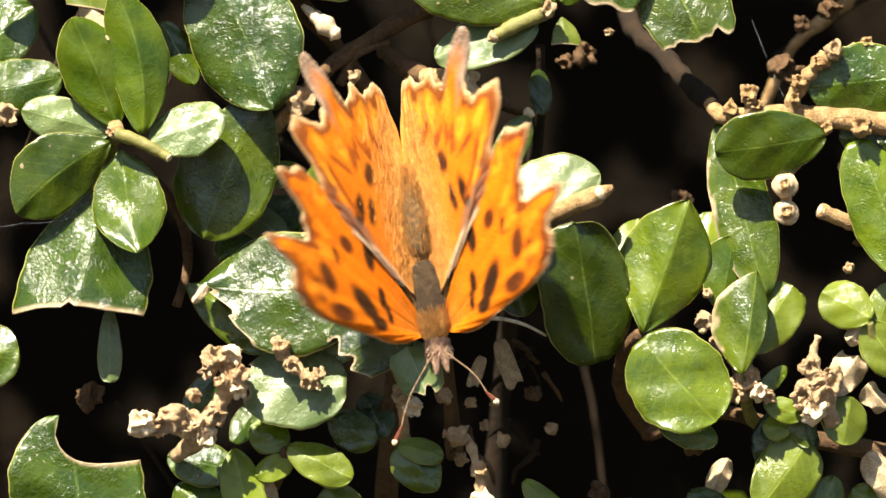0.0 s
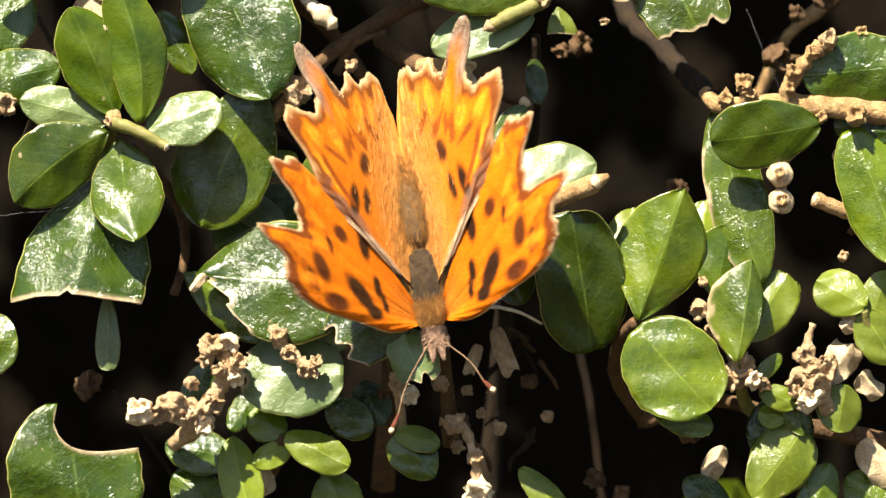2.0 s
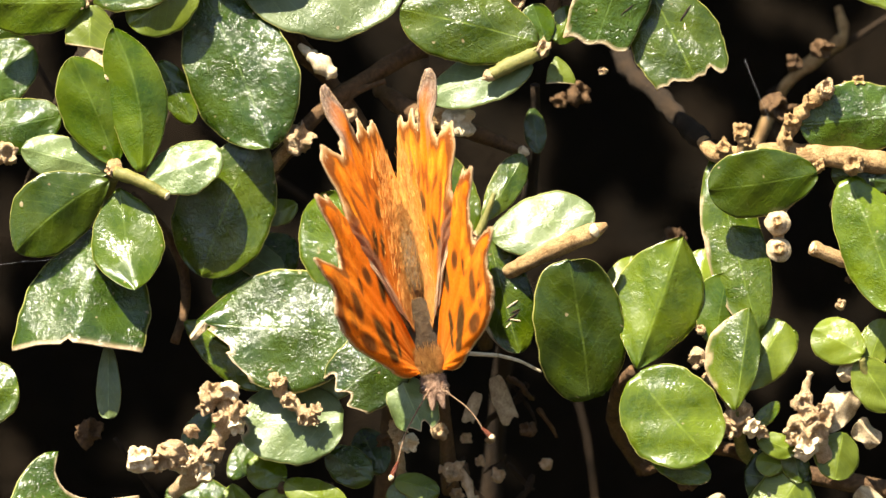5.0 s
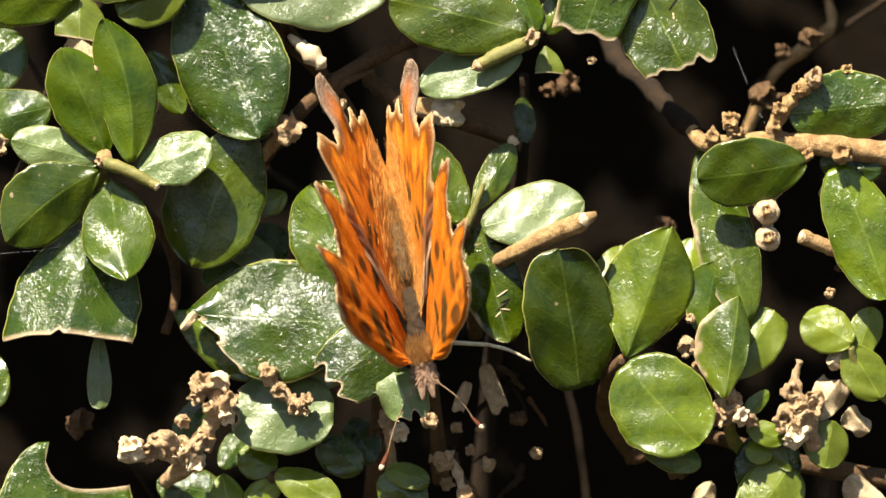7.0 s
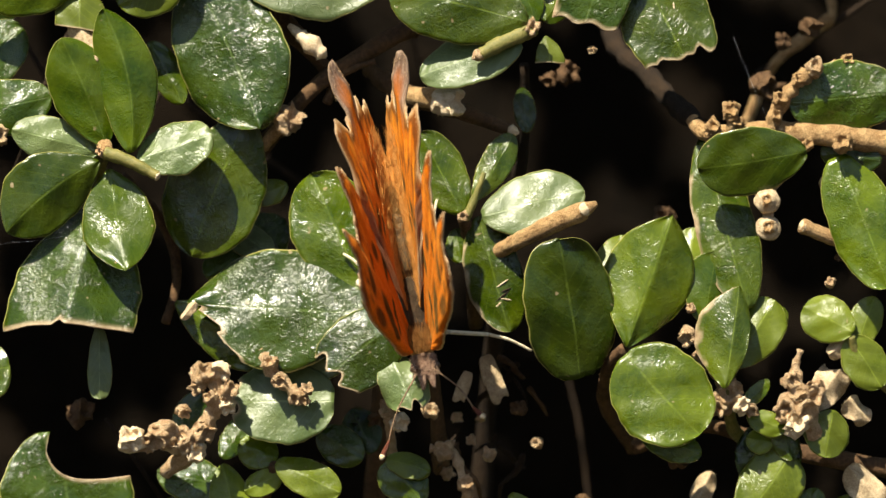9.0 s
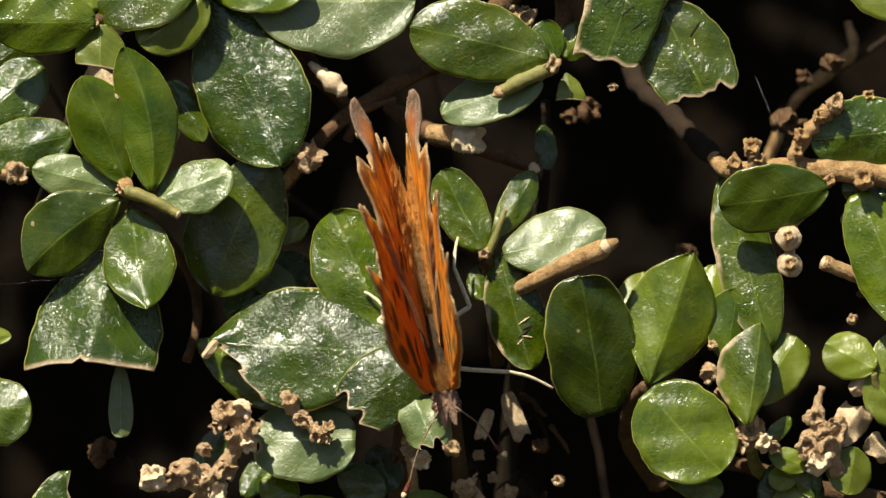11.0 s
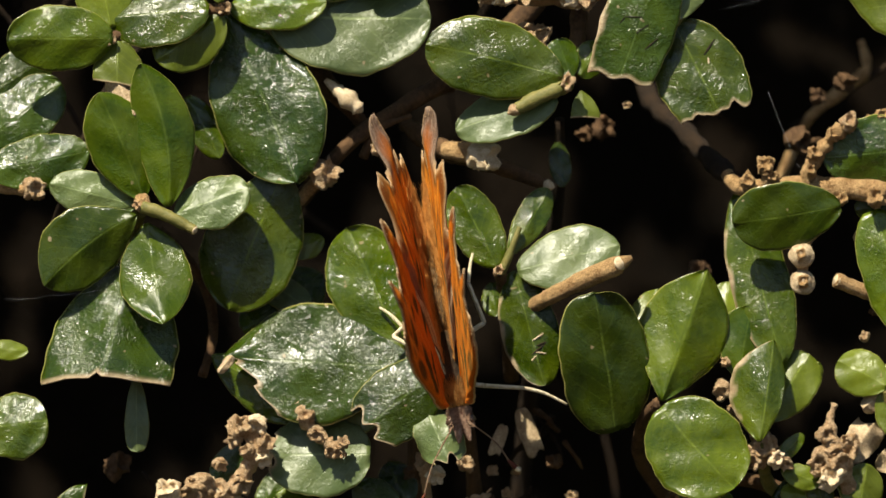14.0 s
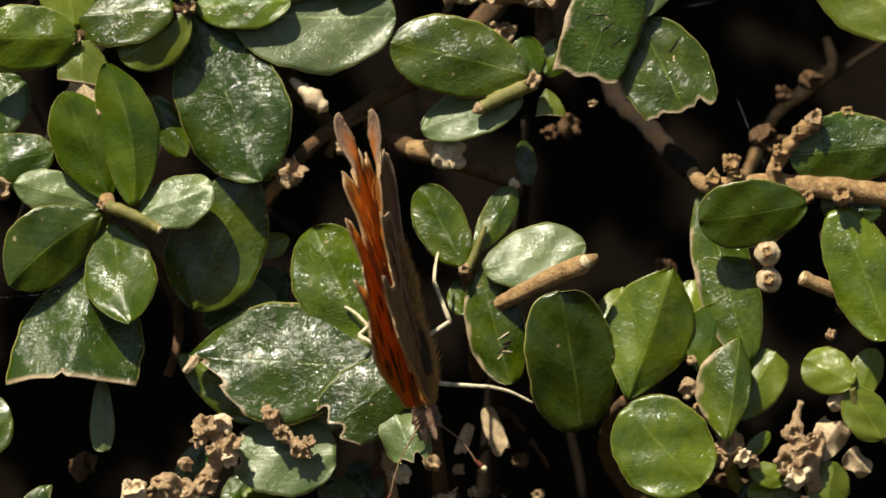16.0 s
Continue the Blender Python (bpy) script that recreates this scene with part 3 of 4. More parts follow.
def centre_left():
    s = twig([(725, 606, -12, 9), (760, 640, -60, 11), (800, 720, -140, 13), (820, 900, -240, 16)], BARK, "", 41)
    leaf(s, 726, 622, 360, 596, 214, 26, (-0.07, 0.30), DARK, 0.54, 0.92, 0.10, wave=0.05,
         limit=lambda a: 0.985 if a > 0 else 0.975 + 0.26 * a + 0.035 * math.sin(a * 15), label="large glossy leaf with a ragged eaten edge")
    leaf(s, 384, 602, 358, 632, 17, 18, (-0.1, 0.3), DEAD, 0.4, 0.6, label="dry beige leaf tip")
    leaf(s, 690, 592, 586, 372, 158, 4, (-0.05, 0.12), GREEN, 0.56, 0.46)
    leaf(s, 748, 622, 606, 738, 132, 52, (-0.06, 0.20), DARK, 0.5, 0.42, limit=lambda a: 0.86 + 0.05 * math.sin(a * 8), label="leaf with a chewed brown edge")
    leaf(s, 660, 690, 560, 720, 60, -22, (-0.1, 0.3), PALE, 0.5, 0.5)
    leaf(s, 345, 600, 520, 706, 96, -80, (0.0, 0.20), GREEN, 0.6, 0.46)
    leaf(s, 728, 694, 772, 792, 84, 50, (-0.2, 0.40), UNDER, 0.5, 0.44, 0.3, wave=0.16, limit=lambda a: 0.88 + 0.07 * math.sin(a * 7), label="crumpled silvery eaten leaf end")
    leaf(s, 480, 420, 545, 392, 46, -60, (-0.1, 0.3), LIME)
    leaf(s, 400, 560, 540, 450, 110, -90, (0.0, 0.3), DARK)
    leaf(s, 520, 520, 440, 460, 60, -80, (0.0, 0.5), PALE)
    tip = twig([(500, 330, -60, 10), (525, 300, -46, 12), (545, 285, -34, 13)], TWIG, "", 43)
    part("bud", husk_mesh(at(546, 282, -26), (0.5, -0.5, 0.5), 26, 5), HUSK, tip, "dry tan bud")
    stump = twig([(760, 236, -120, 16), (800, 240, -96, 20), (845, 246, -84, 20)], TWIG, "", 44)
    part("bud", husk_mesh(at(826, 246, -40), (0.9, -0.6, -0.1), 30, 6), CUTWOOD, stump, "pale broken twig stump")
    part("bud", lump(at(938, 296, -88), (0.9, -0.4, -0.3), 20, 11, BUD, 8, 0.15, 2), CUTWOOD, stump)
    twig([(548, 112, -66, 5), (574, 134, -58, 13), (600, 157, -56, 15), (613, 168, -60, 4)], CUTWOOD, "pale split wood", 48, 0.2)
    twig([(615, 250, -130, 9), (640, 200, -120, 7), (700, 175, -130, 5)], BARK, "", 47)


def seed_heads():
    h = "dry tan seed head with rough open capsules"
    s = twig([(330, 905, -60, 13), (372, 868, 6, 15), (408, 808, 24, 15), (425, 770, 28, 13), (410, 735, 28, 12), (398, 715, 28, 11)], HUSK, h, 51, 0.22, 11, "seed_head")
    for k, (u, v, d, r) in enumerate(((270, 848, 22, 25), (300, 852, 14, 19), (325, 836, 20, 30), (345, 850, 8, 22), (393, 730, 14, 22), (388, 752, 16, 15), (428, 722, 10, 20),
                                      (442, 760, 16, 18), (412, 773, 20, 14), (440, 785, 6, 17), (395, 832, 14, 22), (368, 850, 10, 24), (385, 868, 8, 20), (360, 795, 2, 14))):
        way = (math.sin(k * 2.1) * 0.8, -0.8, math.cos(k * 1.7) * 0.7)
        capsule(s, u, v, d + 24, r, way, HUSK if k % 3 else CUTWOOD, 60 + k)
    s = twig([(500, 690, 0, 9), (520, 725, 18, 13), (545, 750, 24, 10), (572, 768, 30, 10)], HUSK, h, 52, 0.3, 10, "seed_head")
    for k, (u, v, d, r) in enumerate(((515, 712, 2, 15), (532, 742, 4, 14), (562, 770, 8, 14), (580, 758, 8, 13), (578, 776, 6, 11))):
        capsule(s, u, v, d + 24, r, (math.sin(k * 3), -0.9, math.cos(k * 2) * 0.6), HUSK, 80 + k)
    s = twig([(1270, 690, -60, 8), (1310, 735, -30, 10), (1330, 770, -6, 14)], HUSK, h, 53, 0.2, 10, "seed_head")
    for k, (u, v, d, r) in enumerate(((1328, 768, 6, 24), (1350, 784, 20, 17), (1316, 786, 8, 19), (1368, 790, 6, 14), (1340, 752, 4, 14))):
        capsule(s, u, v, d, r, (math.sin(k * 2.3) * 0.6, -1, math.cos(k) * 0.4), CUTWOOD if k == 1 else HUSK, 90 + k)
    s = twig([(1500, 860, -40, 12), (1470, 810, 0, 18), (1450, 760, 6, 16), (1448, 710, 8, 7), (1457, 684, 8, 6)], HUSK, h, 54, 0.3, 11, "seed_head")
    for k, (u, v, d, r) in enumerate(((1450, 818, 22, 22), (1438, 740, 14, 17), (1436, 785, 12, 24), (1462, 790, 14, 24), (1478, 772, 4, 22), (1456, 760, 18, 14), (1430, 800, 6, 18), (1480, 755, -4, 20))):
        capsule(s, u, v, d, r, (math.sin(k * 2.3) * 0.7, -1, math.cos(k * 1.3) * 0.5), CUTWOOD if k == 0 else HUSK, 100 + k)
    leaf(s, 1478, 790, 1536, 706, 62, -10, (0.1, 0.2), DEAD, 0.6, 0.40, 0.1, wave=0.06, limit=lambda a: 0.86 + 0.08 * math.sin(a * 3), label="curled grey-brown dead leaf")
    s = twig([(1405, 296, -16, 15), (1412, 262, -8, 14), (1440, 222, 0, 12), (1462, 200, 4, 13), (1482, 186, 8, 13)], TWIG, "knobbly tan side twig with a dry bud at its end", 55, 0.28, 11)
    for k, (u, v, d, r) in enumerate(((1480, 184, 14, 15), (1450, 206, 10, 11), (1418, 240, 8, 11), (1412, 270, 6, 11), (1332, 262, -10, 14), (1345, 282, -10, 10), (1300, 290, -30, 13), (1468, 322, 0, 11), (1536, 172, -24, 12), (1518, 182, -26, 9), (1530, 318, 10, 17))):
        part("bud", husk_mesh(at(u, v, d), (math.sin(k) * 0.3, -1, 0.4), r * 1.1, 120 + k), TWIG if k else HUSK, s)
    twig([(1600, 240, -40, 9), (1560, 200, -32, 9), (1536, 174, -26, 8)], TWIG, "", 58, 0.2)
    twig([(1330, 300, -22, 9), (1334, 280, -14, 10), (1332, 264, -8, 11)], TWIG, "", 57, 0.2)
    s = twig([(1420, 380, -60, 7), (1400, 410, -14, 9), (1398, 470, 0, 9)], HUSK, "pair of papery dry buds", 56, 0.2, 9, "seed_head")
    for k, v in enumerate((424, 472)):
        part("seed_capsule", lump(at(1396, v, 4), (-0.1 + 0.2 * k, -1, 0.35), 30, 23, (0.4, 0.82, 1.0, 1.0, 0.9, 0.7, 0.66, 0.5, 0.28, 0.1), 18, 0.07, 131 + k), DEAD, s, "round papery bud")
        part("seed_capsule", husk_mesh(at(1396 + 3 * k, v - 4, 28), (-0.2, -1, 0.3), 11, 141 + k), TWIG, s)
    s = twig([(1000, -40, -60, 22), (900, -46, -36, 22), (830, -48, -30, 20)], HUSK, "cluster of thick pale cut twig ends", 58, 0.2, 11, "seed_head")
    for k, (u, v, d, r) in enumerate(((830, -50, -10, 24), (865, -40, -14, 22), (905, -48, -16, 28), (990, -52, 4, 38), (1010, -40, 8, 26), (945, -60, -10, 26), (925, 32, -40, 22), (905, 22, -44, 16))):
        capsule(s, u, v, d, r, (math.sin(k * 2.3) * 0.5, -1, math.cos(k * 1.3) * 0.3), CUTWOOD if k in (1, 3) else HUSK, 140 + k)
    s = twig([(735, 900, -150, 9), (730, 840, -70, 9), (726, 800, -30, 10)], HUSK, h, 59, 0.2, 9, "seed_head")
    capsule(s, 724, 793, -20, 17, (-0.4, -1, 0.5), HUSK, 150)
    capsule(s, 745, 815, -16, 17, (0.5, -1, -0.3), CUTWOOD, 151)
    s = twig([(880, 1060, -120, 12), (868, 990, -50, 14), (862, 930, -30, 10), (840, 870, -60, 8), (800, 860, -70, 7)], HUSK, h, 60, 0.25, 9, "seed_head")
    capsule(s, 868, 985, -30, 26, (0, -1, -0.3), CUTWOOD, 152)
    capsule(s, 862, 925, -24, 15, (0, -1, 0.5), HUSK, 153)
    capsule(s, 826, 866, -50, 18, (0, -1, 0.3), HUSK, 154)
    capsule(s, 800, 795, -90, 15, (0, -1, 0.3), HUSK, 155)


def lower_left():
    s = twig([(150, 1080, -40, 10), (300, 1040, -120, 13), (480, 980, -110, 12), (525, 890, -40, 9)], BARK, "", 61)
    leaf(s, 632, 778, 440, 776, 146, 8, (-0.05, 0.30), UNDER, 0.5, 0.42, 0.08, limit=lambda a: 0.93 + 0.03 * math.sin(a * 6), label="pale bluish green leaf")
    leaf(s, 170, 1090, 140, 828, 240, -40, (0.14, -0.06), DARK, 0.5, 0.44, 0.06,
         limit=lambda a: 0.985 if a < -0.4 else 0.62 + 0.365 * math.exp(-4.2 * (a + 0.4)), label="large green leaf with a round bite eaten out")
    leaf(s, 470, 1040, 432, 888, 76, -10, (0.1, 0.2), LIME, 0.5, 0.6)
    leaf(s, 420, 1030, 330, 950, 90, -20, (-0.2, 0.5), GREEN, 0.5, 0.5)
    leaf(s, 440, 930, 315, 900, 80, -60, (0.0, 0.3), DARK)
    leaf(s, 430, 880, 480, 800, 50, -70, (0.0, 0.3), DARK)
    leaf(s, 525, 885, 640, 936, 66, -18, (-0.05, 0.4), LIME, 0.55, 0.46)
    leaf(s, 530, 880, 460, 850, 66, -50, (0.0, 0.25), GREEN)
    leaf(s, 540, 905, 470, 935, 46, -40, (0.0, 0.3), LIME)
    leaf(s, 640, 1040, 600, 950, 90, -20, (0.0, 0.3), LIME)
    leaf(s, 600, 830, 680, 880, 70, -80, (0.0, 0.2), DARK)
    leaf(s, 700, 870, 660, 790, 70, -110, (0.0, 0.2), DARK)
    leaf(s, 722, 880, 790, 958, 84, -60, (0.0, 0.2), GREEN, 0.4, 0.6)
    leaf(s, 720, 880, 800, 900, 46, -50, (0.0, 0.4), LIME)
    leaf(s, 400, 760, 350, 830, 50, -100, (0.0, 0.2), DARK)
    leaf(s, 500, 990, 480, 940, 40, -60, (0.0, 0.2), DEAD)
    for x0, y0, x1, y1, w in ((896, 694, 932, 786, 34), (868, 724, 846, 784, 24)):
        leaf(s, x0, y0, x1, y1, w, -150, (0.1, 0.3), DEAD, 0.5, 0.34, -0.35, wave=-0.04, limit=lambda a: 0.85 + 0.05 * math.sin(a * 3), label="torn dry tan leaf scrap in the shade")
    leaf(s, 940, 940, 1040, 1040, 50, -60, (0.0, 0.4), LIME)


def dry_twigs():
    """Thin dead twigs under the butterfly's head."""
    rnd = random.Random(77)
    for k in range(9):
        u, v, d = rnd.uniform(830, 1010), rnd.uniform(690, 880), rnd.uniform(-230, -110)
        a, ln = rnd.uniform(-0.9, 0.9), rnd.uniform(50, 130)
        du, dv, r = math.sin(a) * ln, math.cos(a) * ln, rnd.uniform(2.5, 6)
        # Two in three get the near-black bark that stands for shade.
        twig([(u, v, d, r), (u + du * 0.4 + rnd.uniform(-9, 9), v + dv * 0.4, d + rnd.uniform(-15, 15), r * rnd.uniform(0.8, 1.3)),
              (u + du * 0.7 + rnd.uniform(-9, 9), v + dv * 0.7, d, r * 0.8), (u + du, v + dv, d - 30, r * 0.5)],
             SHADE_SCAR if k % 3 else BARK, "thin dead twig in the shade", 400 + k, 0.3, 8)


def centre_right():
    s = twig([(880, 540, -90, 13), (920, 512, -20, 14), (960, 490, 20, 15), (1020, 460, 34, 17), (1072, 438, 40, 17)], TWIG, "tan twig with a slanting pale cut end", 71, 0.06, 11)
    cut_end(s, 1072, 437, 48, 13, (0.7, -0.8, 0.3), 5)
    part("cut_end", lump(at(1062, 442, 38), (0.9, -0.1, 0.45), 36, 16, (1.0, 0.9, 0.65, 0.3), 12, 0.06, 8), TWIG, s)
    t = twig([(858, 452, -10, 12), (868, 440, -8, 8), (886, 395, -6, 5.5), (894, 372, -8, 4)], SHOOT, "", 72)
    twig([(858, 452, -10, 12), (868, 500, -70, 12), (880, 640, -260, 14)], BARK, "", 73)
    part("leaf_scar", husk_mesh(at(857, 450, 0), (0.1, -1, 0), 9, 9), HUSK, t)
    leaf(t, 856, 446, 784, 298, 92, -14, (0.05, 0.16), GREEN, 0.55, 0.48)
    leaf(t, 872, 425, 948, 300, 58, -4, (0.2, 0.2), GREEN, 0.6, 0.5, 0.25)
    leaf(t, 888, 450, 1070, 398, 110, -2, (-0.18, 0.45), UNDER, 0.55, 0.52, 0.10)
    scarred = leaf(t, 884, 446, 938, 652, 104, -20, (-0.05, 0.15), GREEN, 0.55, 0.5, 0.2, label="green leaf with gnawed scars near its tip", burn=1)
    for a, y, ln, turn, mat in ((-0.2, 0.60, 34, 70, CUTWOOD), (-0.1, 0.70, 44, 64, SHADE_SCAR), (-0.15, 0.73, 30, 110, CUTWOOD), (-0.25, 0.66, 26, 80, SHADE_SCAR), (0.1, 0.76, 18, 60, CUTWOOD)):
        mark(scarred, a, y, ln * 0.7, turn, mat, 1.5)
    leaf(t, 845, 470, 850, 530, 46, -50, (-0.1, 0.35), GREEN)
    leaf(t, 960, 220, 970, 300, 40, -120, (0.0, 0.2), DARK)


def right_rosette():
    s = twig([(1142, 684, 10, 11), (1116, 716, -50, 12), (1110, 780, -220, 13), (1160, 860, -330, 14)], BARK, "", 81)
    r = twig([(1325, 750, 10, 9), (1328, 775, -10, 10), (1340, 830, -80, 11), (1400, 870, -120, 12)], SHOOT, "", 82)
    leaf(s, 1066, 740, 1032, 492, 162, 8, (0.40, -0.20), SMOOTH, 0.53, 0.37, 0.08)
    leaf(s, 1138, 650, 1142, 478, 100, -14, (0.0, 0.25), LIME, 0.62, 0.42)
    leaf(s, 1146, 684, 1232, 446, 160, 22, (0.12, 0.02), FRESH, 0.54, 0.90, 0.42)
    leaf(s, 1252, 560, 1268, 466, 60, -46, (0.0, 0.3), LIME, 0.6, 0.45)
    leaf(s, 1144, 690, 1276, 832, 172, 22, (-0.06, 0.22), FRESH, 0.52, 0.42, 0.05, label="round bright green leaf")
    leaf(s, 1170, 830, 1280, 870, 60, -20, (0.0, 0.3), GREEN)
    leaf(r, 1284, 640, 1308, 512, 92, -24, (0.1, 0.0), SMOOTH, 0.55, 0.46)
    leaf(r, 1322, 756, 1348, 570, 98, 52, (-0.05, 0.10), FRESH, 0.54, 0.80, 0.40, lop=-0.40, label="folded young leaf with a brown margin", burn=-1)
    leaf(r, 1334, 716, 1412, 594, 96, 2, (0.0, 0.22), LIME, 0.60, 0.42)
    leaf(r, 1360, 700, 1430, 610, 60, -14, (0.1, 0.1), GREEN)
    leaf(r, 1350, 790, 1402, 738, 30, 4, (0.1, 0.2), GREEN)
    leaf(r, 1360, 800, 1430, 826, 44, -6, (0.0, 0.3), LIME)
    leaf(r, 1420, 800, 1440, 880, 50, -30, (0.1, 0.2), GREEN)
    leaf(r, 1460, 880, 1340, 866, 130, -50, (0.0, 0.1), DARK)
    leaf(r, 1440, 868, 1350, 990, 112, -30, (0.0, 0.2), LIME, 0.42, 0.6)
    leaf(r, 1410, 850, 1360, 840, 46, -26, (0.0, 0.3), LIME)
    leaf(r, 1440, 1060, 1490, 930, 70, -30, (0.1, 0.1), GREEN)
    leaf(r, 1640, 1060, 1520, 950, 100, -40, (0.0, 0.2), GREEN)
    leaf(r, 1310, 1010, 1230, 960, 60, -110, (0.0, 0.2), DARK)
    leaf(r, 1300, 900, 1270, 960, 40, -140, (0.0, 0.2), DEAD)
    leaf(r, 1515, 790, 1500, 874, 80, -6, (0.2, 0.2), LIME, 0.5, 0.5, 0.35)
    q = twig([(1545, 660, -4, 7), (1560, 700, -20, 8), (1620, 760, -40, 10)], SHOOT, "", 83)
    leaf(q, 1550, 654, 1462, 606, 84, 0, (-0.05, 0.24), LIME, 0.55, 0.42, label="small round yellow-green leaf")
    leaf(q, 1556, 680, 1590, 590, 60, -20, (0.1, 0.1), LIME)
    leaf(q, 1540, 660, 1600, 750, 80, -10, (0.1, 0.2), LIME)
    leaf(q, 1545, 660, 1505, 692, 34, -20, (0.0, 0.3), DEAD)
    leaf(q, 1540, 770, 1580, 810, 40, -30, (0.2, 0.2), DEAD, 0.5, 0.5, 0.5, wave=0.15)
    leaf(q, 1540, 890, 1600, 960, 60, -60, (0.0, 0.3), DEAD)
    u = twig([(1550, 500, -20, 12), (1500, 482, -8, 13), (1456, 464, 6, 13)], TWIG, "short tan broken twig", 84, 0.1)
    cut_end(u, 1460, 466, 6, 13, (-0.9, -0.4, 0.3), 9)
    leaf(u, 1468, 332, 1274, 366, 122, 24, (0.08, -0.16), SMOOTH, 0.58, 0.46, 0.10, label="smooth oval leaf with a pale margin")
    leaf(u, 1280, 305, 1356, 606, 108, -76, (-0.08, 0.26), GREEN, 0.55, 0.5, 0.15, label="long leaf with a curled brown edge", burn=1)
    leaf(u, 1640, 226, 1434, 248, 132, -8, (0.10, -0.05), DARK, 0.55, 0.48)
    leaf(u, 1518, 338, 1608, 572, 124, -6, (0.0, 0.20), GREEN, 0.52, 0.46)
    leaf(u, 1600, 350, 1490, 330, 60, -12, (0.0, 0.1), DARK)
    leaf(u, 1490, 380, 1520, 400, 24, -40, (0.0, 0.3), DEAD)


def top_right():
    s = twig([(984, 116, 6, 13), (948, 132, 14, 14), (910, 150, 20, 13), (886, 164, 24, 11)], SHOOT, "green shoot with a dried tip", 91)
    part("cut_end", lump(at(890, 160, 22), (-0.8, -0.3, -0.5), 22, 12, BUD, 9, 0.15, 3), HUSK, s)
    part("leaf_scar", husk_mesh(at(978, 116, 16), (0, -1, 0.1), 15, 12), HUSK, s, "rough tan leaf node")
    leaf(s, 974, 106, 726, 46, 142, 20, (0.02, 0.04), GREEN, 0.55, 0.46, 0.10)
    leaf(s, 962, 140, 778, 196, 92, 4, (-0.15, 0.44), UNDER, 0.5, 0.5, 0.1)
    leaf(s, 986, 108, 962, 36, 60, 4, (0.3, 0.1), DARK, 0.6, 0.45)
    leaf(s, 1000, 104, 1040, 40, 60, -6, (0.2, 0.2), GREEN)
    leaf(s, 1002, 128, 1014, 200, 52, -16, (0.0, 0.3), LIME, 0.66, 0.4, limit=lambda a: 0.66 - 0.06 * a)
    u = twig([(1170, 8, -10, 9), (1190, -40, -40, 11), (1180, -140, -80, 13)], SHOOT, "", 93)
    cracked = leaf(u, 1150, -110, 1044, 186, 134, 14, (0.08, 0.06), DARK, 0.42, 0.46, 0.06, limit=lambda a: 0.735 + 0.02 * a + 0.012 * math.sin(a * 7), label="dark leaf cut straight across with a brown edge", burn=1)
    for a, y, ln, turn in ((0.2, 0.50, 50, 70), (-0.1, 0.56, 46, 35), (-0.45, 0.64, 54, 30), (0.45, 0.55, 30, 20)):
        mark(cracked, a, y, ln * 0.6, turn, SHADE_SCAR, 1.1)
    torn = leaf(u, 1166, 6, 1262, 196, 160, -20, (-0.06, 0.22), GREEN, 0.55, 0.42, 0.08,
         limit=lambda a: 0.84 - 0.05 * a - 0.07 * math.exp(-((a + 0.45) / 0.12) ** 2) - 0.05 * math.exp(-((a - 0.55) / 0.10) ** 2) + 0.012 * math.sin(a * 13), label="green leaf with a torn browned end")
    mark(torn, -0.45, 0.36, 34, 60, SHADE_SCAR, 2.0)
    mark(torn, -0.30, 0.47, 12, 20, CUTWOOD, 1.6)
    leaf(u, 1168, 2, 1232, -90, 46, 10, (0.2, 0.2), PALE)
    leaf(u, 1670, 20, 1484, -110, 150, -20, (0.0, 0.2), LIME, 0.5, 0.5, label="yellow-green leaf")


def silk_threads():
    for k, (a, b) in enumerate((((-20, 503, 10), (60, 497, 30)), ((60, 497, 30), (150, 486, 10)), ((1335, 130, -60), (1392, 267, 0)), ((1240, -14, -40), (1420, -62, 0)))):
        mid = tuple((p + q) / 2 for p, q in zip(a, b))
        me = (tube([(at(*a), 0.06), (at(mid[0], mid[1] + 3, mid[2]), 0.06), (at(*b), 0.06)], 5, 0.1, k))
        me.materials.append(SILK)
        tagged(new("spider_thread", me), "single pale spider thread stretched between twigs", "spider thread", "spider threads")


def bark_chips():
    for k, (u, v, d, r) in enumerate(((1508, 566, -30, 10), (1524, 520, -40, 8), (1262, 612, -20, 9), (1256, 660, -10, 17), (178, 800, -150, 24), (828, 868, -70, 17), (872, 846, -90, 9), (846, 806, -110, 10), (905, 872, -80, 12), (990, 850, -120, 11), (1240, 880, -90, 18), (1120, 985, -130, 16),
                                      (1075, 960, -160, 18), (830, 905, -110, 12), (700, 810, -110, 12), (958, 790, -120, 14), (1390, 215, -230, 26), (600, 900, -80, 14), (1086, 154, -6, 8), (890, 806, -150, 9), (1470, 112, -300, 20), (1425, 140, -320, 15), (1242, 36, -260, 15), (1040, 196, -260, 22), (1012, 206, -270, 14), (640, 236, -70, 11), (764, 120, -230, 14), (1216, 452, -420, 20), (985, 390, -320, 15))):
        # Sun and shade go into the husk colours: pale where lit, brown deep inside.
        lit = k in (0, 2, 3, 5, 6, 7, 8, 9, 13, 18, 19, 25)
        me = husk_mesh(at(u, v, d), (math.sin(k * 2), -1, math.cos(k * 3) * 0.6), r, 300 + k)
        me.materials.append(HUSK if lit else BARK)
        tagged(new("seed_husk", me), "dry husk caught among the twigs, coloured pale as if sunlit" if lit else "dry husk deep in the hedge, coloured brown to stand for shade", "husk", "loose husks in the hedge")


silk_threads()
bark_chips()
branches()
left_rosette()
top_left()
centre_left()
seed_heads()
lower_left()
dry_twigs()
centre_right()
right_rosette()
top_right()


